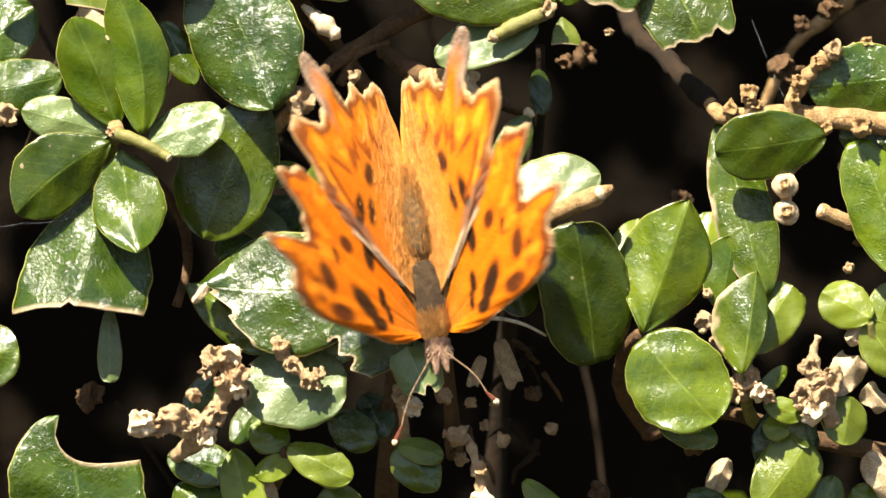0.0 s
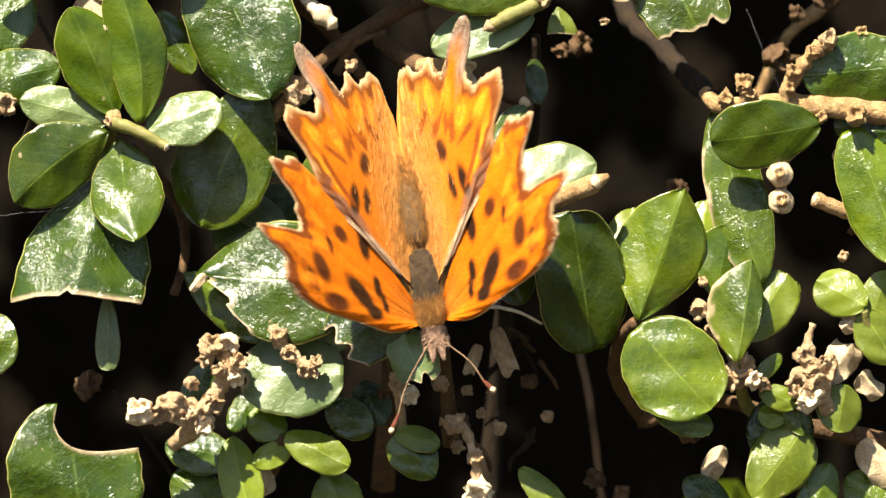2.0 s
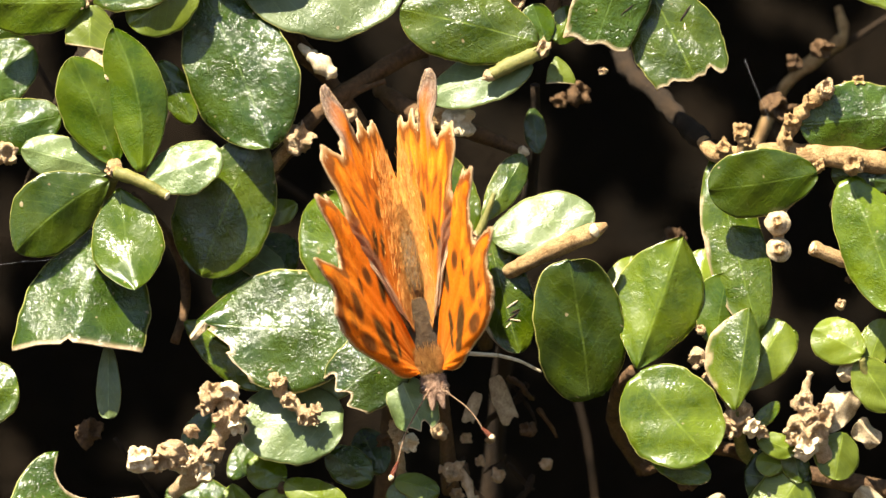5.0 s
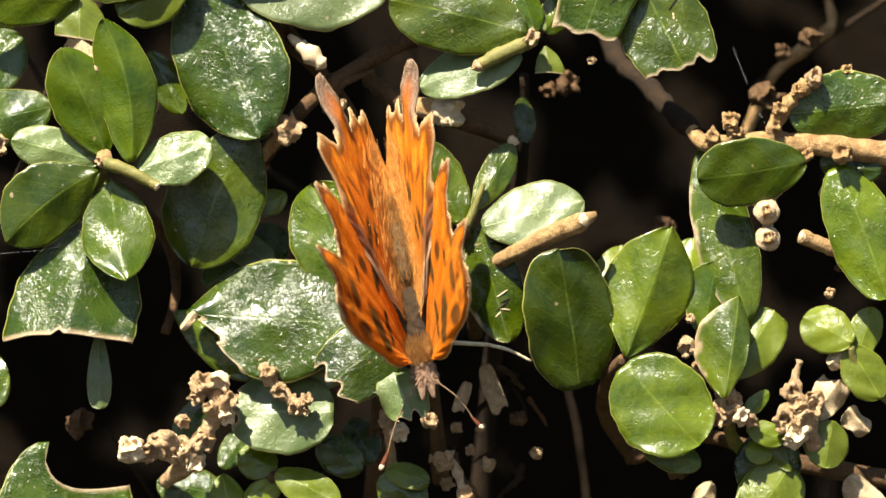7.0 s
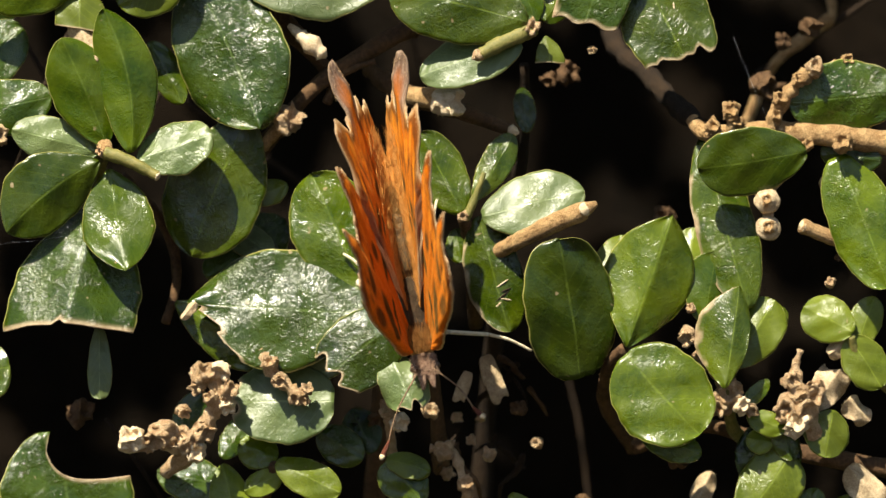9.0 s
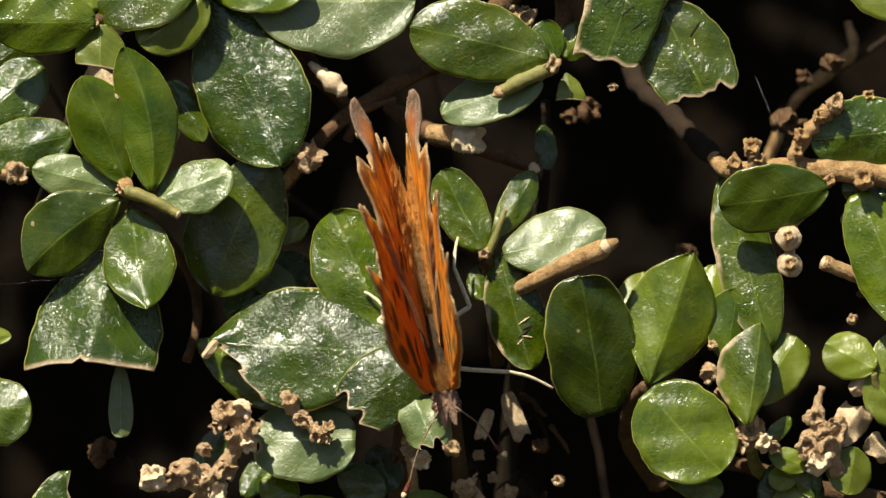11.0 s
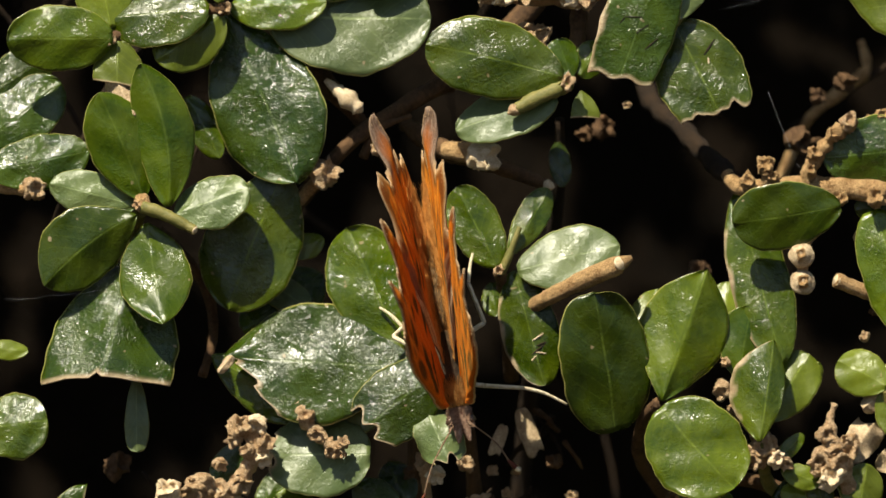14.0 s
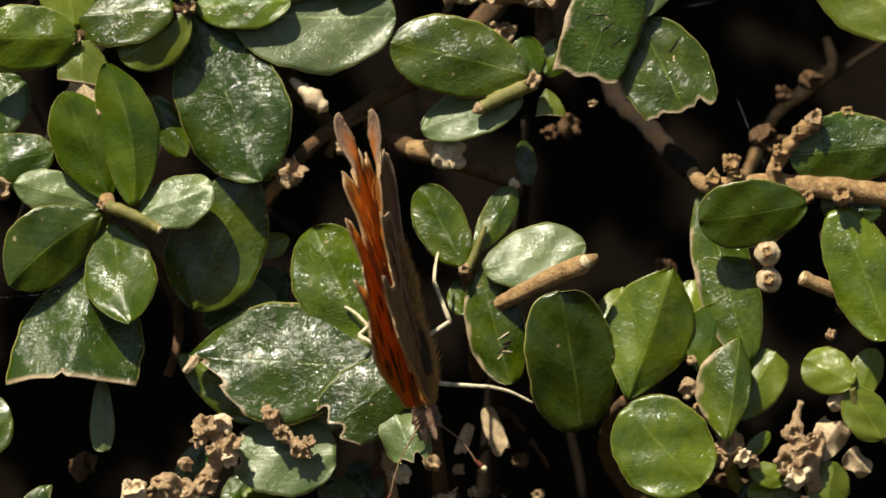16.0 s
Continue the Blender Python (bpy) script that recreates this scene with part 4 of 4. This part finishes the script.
# ---- the butterfly ----
butterfly = thing("butterfly", "orange butterfly with ragged dark-spotted wings, head down on a leaf", "butterfly")
O = at(797, 752, 78)


# outlines of the wings, seen flat: degrees from the crosswise line at the root, and the reach there
FORE = ((-14, 54), (-7, 92), (0, 128), (4, 164), (6, 196), (9, 262), (12, 306), (15, 332), (17.5, 346), (19.5, 345), (22, 350), (23.8, 366), (25, 398), (26.4, 418), (27.6, 420), (28.8, 404), (30, 372), (32, 338), (34.2, 322), (36, 330),
        (38.2, 346), (40, 350), (41.8, 368), (43, 402), (44, 426), (45, 436), (46, 428), (47.2, 412), (49, 404), (51, 402), (52.6, 390), (53.8, 340), (55.5, 250), (60, 100))
HIND = ((44, 60), (44.6, 200), (45.6, 262), (47.5, 300), (49.6, 326), (50.8, 350), (52, 388), (53.4, 416), (55, 430), (56.8, 430), (58.4, 416), (60, 396), (61.6, 388), (63.4, 388), (65, 396), (66.4, 416), (67.1, 450), (67.5, 482),
        (68, 500), (68.6, 505), (69.2, 500), (69.8, 480), (70.3, 446), (71.2, 418), (72.6, 400), (74.4, 392), (76, 394), (77.2, 408), (78.2, 420), (79.2, 418), (80.2, 402), (81.6, 392), (83, 396), (85, 406), (87, 408), (89, 402), (90.4, 392),
        (91.6, 372), (93, 330), (95, 250), (99, 140))


def reach_of(knots, deg, soft):
    """The rim's reach at each of the angles, rounded over soft degrees."""
    deg = np.asarray(deg, dtype=float)
    total, weight = np.zeros(deg.shape), 0.0
    for k in range(-8, 9):
        w = math.exp(-(k / 4) ** 2)
        total, weight = total + w * np.interp(deg + k / 4 * soft, [q for q, _ in knots], [v for _, v in knots]), weight + w
    return total / weight


def blob(r, s, c, a, b, turn, soft=0.24):
    x, y = r - c[0], s - c[1]
    t = math.radians(turn)
    u, v = x * math.cos(t) + y * math.sin(t), -x * math.sin(t) + y * math.cos(t)
    q = np.sqrt((u / a) ** 2 + (v / b) ** 2)
    return np.clip((1 + soft - q) / (2 * soft), 0, 1)


def paint_wing(kind, r, s, rho, deg, inside, rimward, wob, under):
    """The wing's scales: orange ground, dark spots, brown border and pale fringe; underneath, marbled bark brown."""
    def over(col, f, c):
        return col * (1 - f[:, None]) + np.array(c)[None, :] * f[:, None]
    if under:
        col = np.tile(np.array((0.125, 0.050, 0.026)), (len(r), 1))
        col = over(col, np.clip(wob * 2.2, 0, 1), (0.27, 0.13, 0.075))
        col = over(col, np.clip((rho - 0.62) * 4, 0, 1) * 0.6, (0.17, 0.085, 0.05))
        return over(col, np.clip((rho - 0.96) * 60, 0, 1), (0.34, 0.24, 0.16))
    col = np.tile(np.array((0.66, 0.152, 0.003)), (len(r), 1))
    col = over(col, np.clip(0.5 + wob, 0, 1) * 0.5, (0.72, 0.186, 0.004))
    dark = (0.022, 0.008, 0.004)
    band = np.clip((34 + 22 * wob - rimward) / 7, 0, 1)
    fringe = np.clip((8 + 7 * wob - rimward) / 4, 0, 1) * 0.85
    mott = np.array([noise.noise(Vector((a / 13, b / 18, 9.1))) for a, b in zip(r, s)])
    ray = np.radians(deg)
    if kind == "hind":
        col = over(col, np.clip((190 - r) / 120, 0, 1) * 0.8, (0.54, 0.165, 0.010))
    if kind == "fore":
        col = over(col, np.clip((0.34 - rho) * 4, 0, 1) * 0.7, (0.46, 0.15, 0.02))
        for c, a, b, t in (((121, 141), 12, 25, -10), ((150, 60), 16, 43, -40), ((122, 24), 20, 12, 20), ((104, 68), 9, 21, -8), ((92, 38), 7, 18, -8)):
            col = over(col, blob(r, s, c, a, b, t), dark)
        for c, a, b, t in (((174, 166), 12, 19, -35), ((204, 148), 6, 17, -12), ((212, 48), 30, 15, 20), ((236, 112), 15, 30, -25), ((262, 92), 9, 24, -20)):
            col = over(col, blob(r, s, c, a, b, t), (0.085, 0.020, 0.005))
        for g, q in ((19, 62), (27, 88), (35, 50), (42, 62), (49, 66)):
            u, v = rimward - q, rho * 380 * (ray - math.radians(g))
            col = over(col, np.clip((1.3 - np.sqrt((u / 24) ** 2 + (v / 12) ** 2)) * 2, 0, 1) * 0.7, (0.86, 0.26, 0.012))
        col = over(col, np.clip((mott - 0.12) * 5, 0, 1) * np.clip((110 - rimward) / 40, 0, 1) * np.clip((deg - 8) / 6, 0, 1) * 0.7, (0.36, 0.070, 0.006))
        col = over(col, band * np.clip((deg - 9) / 5, 0, 1) * 0.95, (0.17, 0.038, 0.007))
        col = over(col, np.clip((26 + 16 * wob - rimward) / 10, 0, 1) * np.clip((14 - deg) / 6, 0, 1) * 0.6, (0.34, 0.09, 0.012))
        col = over(col, fringe * np.clip((deg - 8) / 6, 0, 1), (0.56, 0.38, 0.20))
        return over(col, np.clip((5 - rimward) / 2, 0, 1) * np.clip((14 - deg) / 4, 0, 1), (0.66, 0.42, 0.18))
    col = over(col, np.clip((104 - r) / 70, 0, 1) * np.clip((360 - s) / 150, 0.35, 1) * 0.7, (0.62, 0.27, 0.05))
    streak = np.array([noise.noise(Vector((a / 5, b / 70, 1.3))) for a, b in zip(r, s)])
    col = over(col, np.clip((95 - r) / 60, 0, 1) * np.clip(0.25 + streak * 1.4, 0, 1) * 0.5, (0.44, 0.18, 0.035))
    col = over(col, np.clip((60 - r) / 40, 0, 1) * np.clip(0.1 - streak * 1.5, 0, 1) * 0.6, (0.84, 0.50, 0.18))
    col = over(col, blob(r, s, (133, 182), 12, 32, 12), dark)
    col = over(col, blob(r, s, (102, 180), 9, 25, 10), (0.04, 0.014, 0.006))
    col = over(col, blob(r, s, (88, 246), 13, 21, 10), (0.06, 0.018, 0.007))
    for g, q in ((52, 98), (59, 104), (66, 100), (73, 100), (80, 100)):
        u, v = rimward - q - 80 * np.exp(-((deg - 68.5) / 1.7) ** 4), rho * 400 * (ray - math.radians(g))
        col = over(col, np.clip((1.25 - np.sqrt((u / 17) ** 2 + (v / 13) ** 2)) * 2, 0, 1) * 0.9, (0.22, 0.050, 0.007))
    for g, q in ((51, 58), (56, 66), (63, 60), (70, 58), (77, 58), (83, 56)):
        u, v = rimward - q - 80 * np.exp(-((deg - 68.5) / 1.7) ** 4), rho * 400 * (ray - math.radians(g))
        col = over(col, np.clip((1.3 - np.sqrt((u / 22) ** 2 + (v / 11) ** 2)) * 2, 0, 1) * 0.8, (0.86, 0.30, 0.018))
    col = over(col, np.clip((mott - 0.12) * 5, 0, 1) * np.clip((150 - rimward) / 50, 0, 1) * np.clip((r - 40) / 30, 0, 1) * 0.42, (0.38, 0.090, 0.010))
    grey = np.clip((49.2 + 3 * wob - deg) / 1.6, 0, 1) * np.clip((rho - 0.50) * 5, 0, 1)
    col = over(col, grey * 0.75, (0.17, 0.115, 0.085))
    col = over(col, band * np.clip((deg - 47) / 3, 0, 1) * np.clip((90 - deg) / 4, 0.3, 1) * 0.95, (0.18, 0.048, 0.009))
    col = over(col, np.clip((18 + 14 * wob - rimward) / 6, 0, 1) * np.clip((deg - 47) / 3, 0, 1) * 0.6, (0.50, 0.27, 0.10))
    col = over(col, fringe, (0.56, 0.38, 0.20))
    lead = np.clip((45.4 - deg) / 0.4, 0, 1) * np.clip((rho - 0.40) * 6, 0, 1) * np.clip(0.75 + 0.9 * np.sin(rho * 95), 0.15, 1)
    col = over(col, lead, (0.72, 0.56, 0.36))
    tail = np.clip(2.2 - np.abs(deg - 68.5) / 1.5, 0, 1) * np.clip((rho * 505 - 420) / 70, 0, 1) * (np.abs(deg - 68.5) < 3.4)
    speck = np.array([noise.noise(Vector((a / 2.6, b / 3.0, 1.7))) for a, b in zip(r, s)])
    col = over(col, tail, (0.22, 0.14, 0.095))
    return over(col, tail * np.clip(speck * 3, 0, 1) * 0.6, (0.48, 0.36, 0.27))


def wing(name, kind, side, label):
    knots = FORE if kind == "fore" else HIND
    lo, hi = knots[0][0], knots[-1][0]
    na, nr = 300, 52
    fine = np.linspace(lo, hi, na + 1)
    edge_at, calm_at = reach_of(knots, fine, 0.55), np.minimum(reach_of(knots, fine, 5.0), reach_of(knots, fine, 0.55) + 10)
    rows = []
    for i in range(na + 1):
        deg = fine[i]
        rim = edge_at[i] * (1 + 0.006 * math.sin(deg * 1.7 + side) + 0.008 * noise.noise(Vector((deg * 1.6, 3.0 * side, 1))) + 0.006 * noise.noise(Vector((deg * 4.3, 3.0 * side, 5))))
        for k in range(1, nr + 1):
            f = (k / nr) ** 0.8
            turn = deg
            if kind == "hind":
                turn += (11 * (1 - f) ** 1.4 + 0.5 * math.sin(f * 31)) * (hi - deg) / (hi - lo)
            rows.append((math.radians(turn), rim * f, f, deg, calm_at[i] - rim * f, rim * (1 - f)))
    arr = np.array(rows)
    r, s = arr[:, 1] * np.cos(arr[:, 0]), arr[:, 1] * np.sin(arr[:, 0])
    bow = 0.0005 * np.clip(r - 190, 0, None) ** 2 if kind == "fore" else 0.0004 * np.clip(s - 300, 0, None) ** 2
    vein = 1.6 * np.sin(arr[:, 3] * (0.85 if kind == "fore" else 1.3)) * arr[:, 2]
    inside = arr[:, 4]
    flare = -0.22 * np.clip(14 - inside, 0, 60)
    if kind == "hind":
        flare -= 0.95 * (r - arr[:, 1] * math.cos(math.radians(68.5))) * np.clip((22 - inside) / 40, 0, 1) * np.clip(2.2 - np.abs(arr[:, 3] - 68.5) / 2.4, 0, 1)
        flare -= r * math.tan(math.radians(4)) * np.clip((s - 170) / 260, 0, 1.1)
        flare += 15 * np.exp(-((r - 2) / 13) ** 2) * np.clip((arr[:, 3] - 74) / 10, 0, 1) * np.clip((350 - s) / 70, 0, 1)
    crinkle = np.array([noise.noise(Vector((a / 11, b / 34, 2.2 * side))) + 0.6 * noise.noise(Vector((a / 5, b / 13, 6.0))) for a, b in zip(r, s)])
    z = bow + flare + 0.35 * vein + 0.75 * crinkle * np.clip(arr[:, 2] * 2, 0, 1) + 6 * np.sin(np.pi * arr[:, 2]) * (arr[:, 2] > 0)
    wob = np.array([noise.noise(Vector((a / 26, b / 26, 3.1 if kind == "fore" else 7.7))) for a, b in zip(r, s)])
    top = np.stack([r * side, s, z], 1) * S
    low = top - np.array((0, 0, 2.2 * S))
    n = len(top)
    verts = np.concatenate([top, low, np.array([[0, 0, 0], [0, 0, -2.2 * S]])])
    faces = []
    for i in range(na):
        for k in range(nr - 1):
            q = i * nr + k
            a, b, c, d = q, q + 1, q + nr + 1, q + nr
            faces.append((a, b, c, d) if side > 0 else (a, d, c, b))
            faces.append((n + a, n + d, n + c, n + b) if side > 0 else (n + a, n + b, n + c, n + d))
        q = i * nr
        faces.append((2 * n, q, q + nr) if side > 0 else (2 * n, q + nr, q))
        faces.append((2 * n + 1, n + q + nr, n + q) if side > 0 else (2 * n + 1, n + q, n + q + nr))
        e = q + nr - 1
        faces.append((e, n + e, n + e + nr, e + nr) if side > 0 else (e, e + nr, n + e + nr, n + e))
    me = mesh_of(name, verts, faces)
    up = paint_wing(kind, r, s, arr[:, 2], arr[:, 3], arr[:, 4], arr[:, 5], wob, False)
    dn = paint_wing(kind, r, s, arr[:, 2], arr[:, 3], arr[:, 4], arr[:, 5], wob, True)
    ends = np.array([[0.4, 0.2, 0.06], [0.08, 0.05, 0.03]])
    col = np.concatenate([up, dn, ends])
    col = np.concatenate([col, np.ones((len(col), 1))], 1).astype(np.float32)
    lay = me.color_attributes.new("scales", "FLOAT_COLOR", "POINT")
    lay.data.foreach_set("color", col.ravel())
    ob = part(name, me, WING, butterfly, label)
    rim_at = [(top[i * nr + nr - 1] / S, top[i * nr + nr - 6] / S) for i in range(na + 1) if i / na > 0.16 or kind == "hind"]

    def on_rim(rnd):
        e, f = rnd.choice(rim_at)
        e, f = Vector(e), Vector(f)
        return e.lerp(f, rnd.uniform(0, 0.5)), (e - f).normalized()

    part("fringe", hairs(420, on_rim, 4.5, (0, 0, 0), 0.9, 31), FRINGE, ob, "pale frayed scale fringe")
    if kind == "hind":
        pick = random.Random(8)
        flat_at = [top[i] / S for i in range(n) if r[i] > 8 and 30 < s[i] < 345 and pick.random() < math.exp(-(r[i] / 46) ** 2)]

        def on_inner(rnd):
            p = Vector(rnd.choice(flat_at))
            return p, Vector((side * 0.15, 1.0, 0.0))

        part("hair", hairs(1900, on_inner, 24, (0, 0.6, 0.16), 0.6, 33), DOWN, ob, "long golden brown hair")
    return ob


def loft(rings, sides=18, fuzz=0.03, seed=3):
    """A body along local y: (y, x, z, half width, half height) rings in grid units."""
    rnd = random.Random(seed)
    verts, faces = [], []
    for y, x, z, a, b in rings:
        for j in range(sides):
            t = 2 * math.pi * j / sides
            k = 1 + rnd.uniform(-fuzz, fuzz)
            verts.append(((x + a * k * math.cos(t)) * S, y * S, (z + b * k * math.sin(t)) * S))
    for i in range(len(rings) - 1):
        for j in range(sides):
            q, k = i * sides + j, i * sides + (j + 1) % sides
            faces.append((q, q + sides, k + sides, k))
    faces.append(tuple(range(sides)))
    faces.append(tuple(range(len(verts) - sides, len(verts)))[::-1])
    return mesh_of("loft", verts, faces)


def hairs(count, spot, length, lean, thick, seed):
    """Fine hairs, each a thin three-sided spike; spot gives a root and its outward way."""
    rnd = random.Random(seed)
    verts, faces = [], []
    for _ in range(count):
        p, out = spot(rnd)
        way = (out + Vector(lean) + Vector((rnd.gauss(0, 0.25), rnd.gauss(0, 0.25), rnd.gauss(0, 0.2)))).normalized()
        ln = length * rnd.uniform(0.5, 1.2)
        side = way.cross(Vector((0.3, 0.5, 0.8))).normalized() * thick
        up = way.cross(side)
        q = len(verts)
        verts += [(p + side) * S, (p - side * 0.5 + up * 0.8) * S, (p - side * 0.5 - up * 0.8) * S, (p + way * ln) * S]
        faces += [(q, q + 1, q + 3), (q + 1, q + 2, q + 3), (q + 2, q, q + 3)]
    return mesh_of("hairs", verts, faces, False)


def limb(points, sides=7):
    return tube([(Vector(p) * S, r) for p, r in points], sides, 0.05, 4, True, 5)


def butterfly_parts():
    part("head", loft([(18, 0, 4, 6, 6), (24, 0, 4, 14, 12), (36, 0, 4, 20, 16), (48, 0, 3, 20, 16), (60, 0, 2, 18, 14)], fuzz=0.10), FACE, butterfly, "hairy pinkish brown head")
    for sx in (-1, 1):
        part("eye", lump((sx * 16 * S, 36 * S, 3 * S), (sx, -0.2, 0.2), 12, 12, (0.95, 1, 0.85, 0.5, 0.1), 12, 0.02, 1), EYE, butterfly, "dark round eye")
        part("palp", limb([((sx * 6, 30, 6), 8), ((sx * 8, 14, 10), 8), ((sx * 10, -4, 10), 3)]), FACE, butterfly, "pointed scaly mouth palp")
    thorax = part("thorax", loft([(56, 0, 0, 17, 12), (76, 0, 3, 26, 18), (105, 0, 7, 33, 25), (150, 0, 9, 34, 27), (186, 0, 7, 29, 23), (206, 0, 4, 22, 18)], fuzz=0.03), CHEST, butterfly, "smooth grey-brown thorax with a dull shine")
    abdomen = part("abdomen", loft([(194, 0, 8, 22, 18), (225, 0, 14, 26, 23), (265, 0, 16, 26, 23), (305, 0, 14, 22, 19), (340, 0, 9, 15, 13), (364, 0, 5, 6, 6)], fuzz=0.05), FUR, butterfly, "furry tapering abdomen")

    def on_body(rnd):
        y = rnd.uniform(58, 352)
        w = float(np.interp(y, (58, 105, 150, 205, 265, 352), (18, 32, 33, 22, 25, 9)))
        t = rnd.uniform(0.1, math.pi - 0.1)
        if 96 < y < 190 and abs(t - math.pi / 2) < 0.8:
            y = 58 + (y - 96) * 0.4
        o = Vector((math.cos(t), 0, math.sin(t)))
        return Vector((0, y, 5 + 9 * (y > 205))) + Vector((o.x * w, 0, o.z * w * 0.8)), o

    part("fur", hairs(3000, on_body, 26, (0, 2.0, 0.25), 0.8, 5), HAIR, butterfly, "short grey-brown body hair")

    def collar(rnd):
        t = rnd.uniform(0, math.pi)
        o = Vector((math.cos(t), -0.2, math.sin(t)))
        return Vector((o.x * 19, rnd.uniform(22, 58), 4 + o.z * 15)), o

    part("fur", hairs(500, collar, 8, (0, -0.5, 0), 0.8, 6), FACE, butterfly, "pinkish head hair")
    for sx, tip in ((-1, (-104, -112, 46)), (1, (84, -72, 40))):
        a = Vector((sx * 9, 34, 14))
        b = Vector(tip)
        bend = (a + b) / 2 + Vector((sx * 5, 6, 6))
        ant = part("antenna", limb([(a, 1.5), (bend, 1.3), (a.lerp(b, 0.82), 1.6)]), ANT, butterfly, "thin banded antenna")
        part("club", limb([(a.lerp(b, 0.80), 1.9), (a.lerp(b, 0.90), 4.4), (a.lerp(b, 0.97), 4.8)]), CLUB, ant, "dark red-brown antenna club")
        part("tip", lump(a.lerp(b, 0.965) * S, b - a, 9, 5.2, (0.9, 1, 0.85, 0.4), 9, 0.03, 2), TIPM, ant, "cream antenna tip")
    legs = (((20, 100, -8), (52, 90, -14), (120, 74, -22), (190, 34, -50)),
            ((26, 180, -4), (72, 200, -12), (57, 275, -20), (74, 328, -44)),
            ((-24, 150, -8), (-92, 206, -22), (-72, 220, -28), (-106, 264, -52)),
            ((-22, 90, -8), (-62, 84, -30), (-72, 60, -60), (-84, 40, -84)))
    for k, (a, b, c, e) in enumerate(legs):
        leg = part("leg", limb([(a, 4), (b, 4.2)]), LEG, butterfly, "thin cream leg")
        part("shin", limb([(b, 4.0), (c, 3.4)]), LEG, leg)
        part("foot", limb([(c, 3.2), (Vector(c).lerp(Vector(e), 0.5) + Vector((0, 5, 0)), 3.0), (e, 2.4)]), LEG, leg)
    return {(k, sx): wing("forewing" if k == "fore" else "hindwing", k, sx,
                          "ragged orange forewing with dark spots" if k == "fore" else "scalloped orange hindwing with a short tail")
            for k in ("fore", "hind") for sx in (-1, 1)}


WINGS = butterfly_parts()


def motions():
    """The butterfly opens and closes its wings: angle of the left and the right pair over the body."""
    beat = ((0.0, 50, 49), (0.1, 62, 58.5), (0.2, 48, 46), (0.3, 40, 40), (0.4, 32, 36), (0.5, 28, 33.5), (0.6, 28, 32), (0.7, 45, 41), (0.8, 64, 63), (0.9, 60.5, 61), (1.0, 54, 53), (1.1, 47, 45.5), (1.2, 16, 20.5),
            (1.3, 14, 18), (1.4, 11, 17), (1.5, 54, 48), (1.6, 61, 59), (1.7, 55, 51), (1.8, 47.5, 46.5), (1.9, 46.5, 41), (2.0, 48, 45.5), (2.1, 57, 54.5), (2.2, 59, 57), (2.4, 57.5, 53.5), (2.5, 51, 51.5), (2.7, 62, 61.5),
            (2.8, 64, 62.5), (2.9, 59, 58.5), (3.0, 55.5, 55.5), (3.2, 49, 48), (3.4, 55, 53), (3.5, 61, 61), (3.7, 58, 57.5), (4.2, 60, 61), (4.8, 65, 67), (5.8, 69, 72), (6.0, 69.5, 72), (6.2, 72.5, 76.5), (6.4, 69.5, 74),
            (6.5, 70.5, 74), (6.6, 78, 80), (6.7, 75, 76.5), (6.8, 73.5, 75.5), (7.0, 70, 73), (7.3, 74, 75), (7.5, 71.5, 72.5), (7.7, 76, 78), (7.8, 83, 84), (7.9, 80, 81.5), (8.0, 75.5, 76.5), (8.2, 74.5, 76.5), (9.2, 78, 80),
            (10.3, 80, 83.5), (10.4, 84, 88), (10.5, 78.5, 81.5), (10.6, 79, 82), (10.8, 80, 85), (11.0, 78, 84), (11.2, 76, 80), (11.4, 80, 84), (11.5, 79.5, 82.5), (11.6, 77, 80.5), (11.8, 76, 80), (12.0, 83, 88), (12.2, 77, 81.5),
            (12.5, 74, 81), (12.7, 80, 86), (13.0, 73.5, 80.5), (13.2, 82, 88), (13.4, 81, 86), (13.5, 76.5, 81), (13.6, 75, 78.5), (13.7, 72, 76.5), (13.8, 70, 75), (13.9, 76, 78.5), (14.0, 80, 83.5), (14.2, 79, 83), (14.5, 81, 87),
            (14.7, 82, 88), (15.0, 76.5, 81.5), (15.2, 83, 90), (15.4, 78.5, 84), (15.5, 78, 82.5), (15.7, 81.5, 90), (15.8, 81, 93), (16.0, 80, 96))
    home = pose(O.x, O.y, O.z, 84, -10.6, 0)
    walk(butterfly, [(0.0, home), (16.0, home)])
    for (kind, sx), ob in WINGS.items():
        rows = []
        for t, left, right in beat:
            a = (left if sx < 0 else right) + (2.4 if kind == "hind" else 0.0)
            x, y, z = (16, 69, 4) if kind == "fore" else (13, 108, 9)
            rows.append((t, pose(sx * x * S, y * S, z * S, 0, -sx * a, 0)))
        walk(ob, rows)


motions()
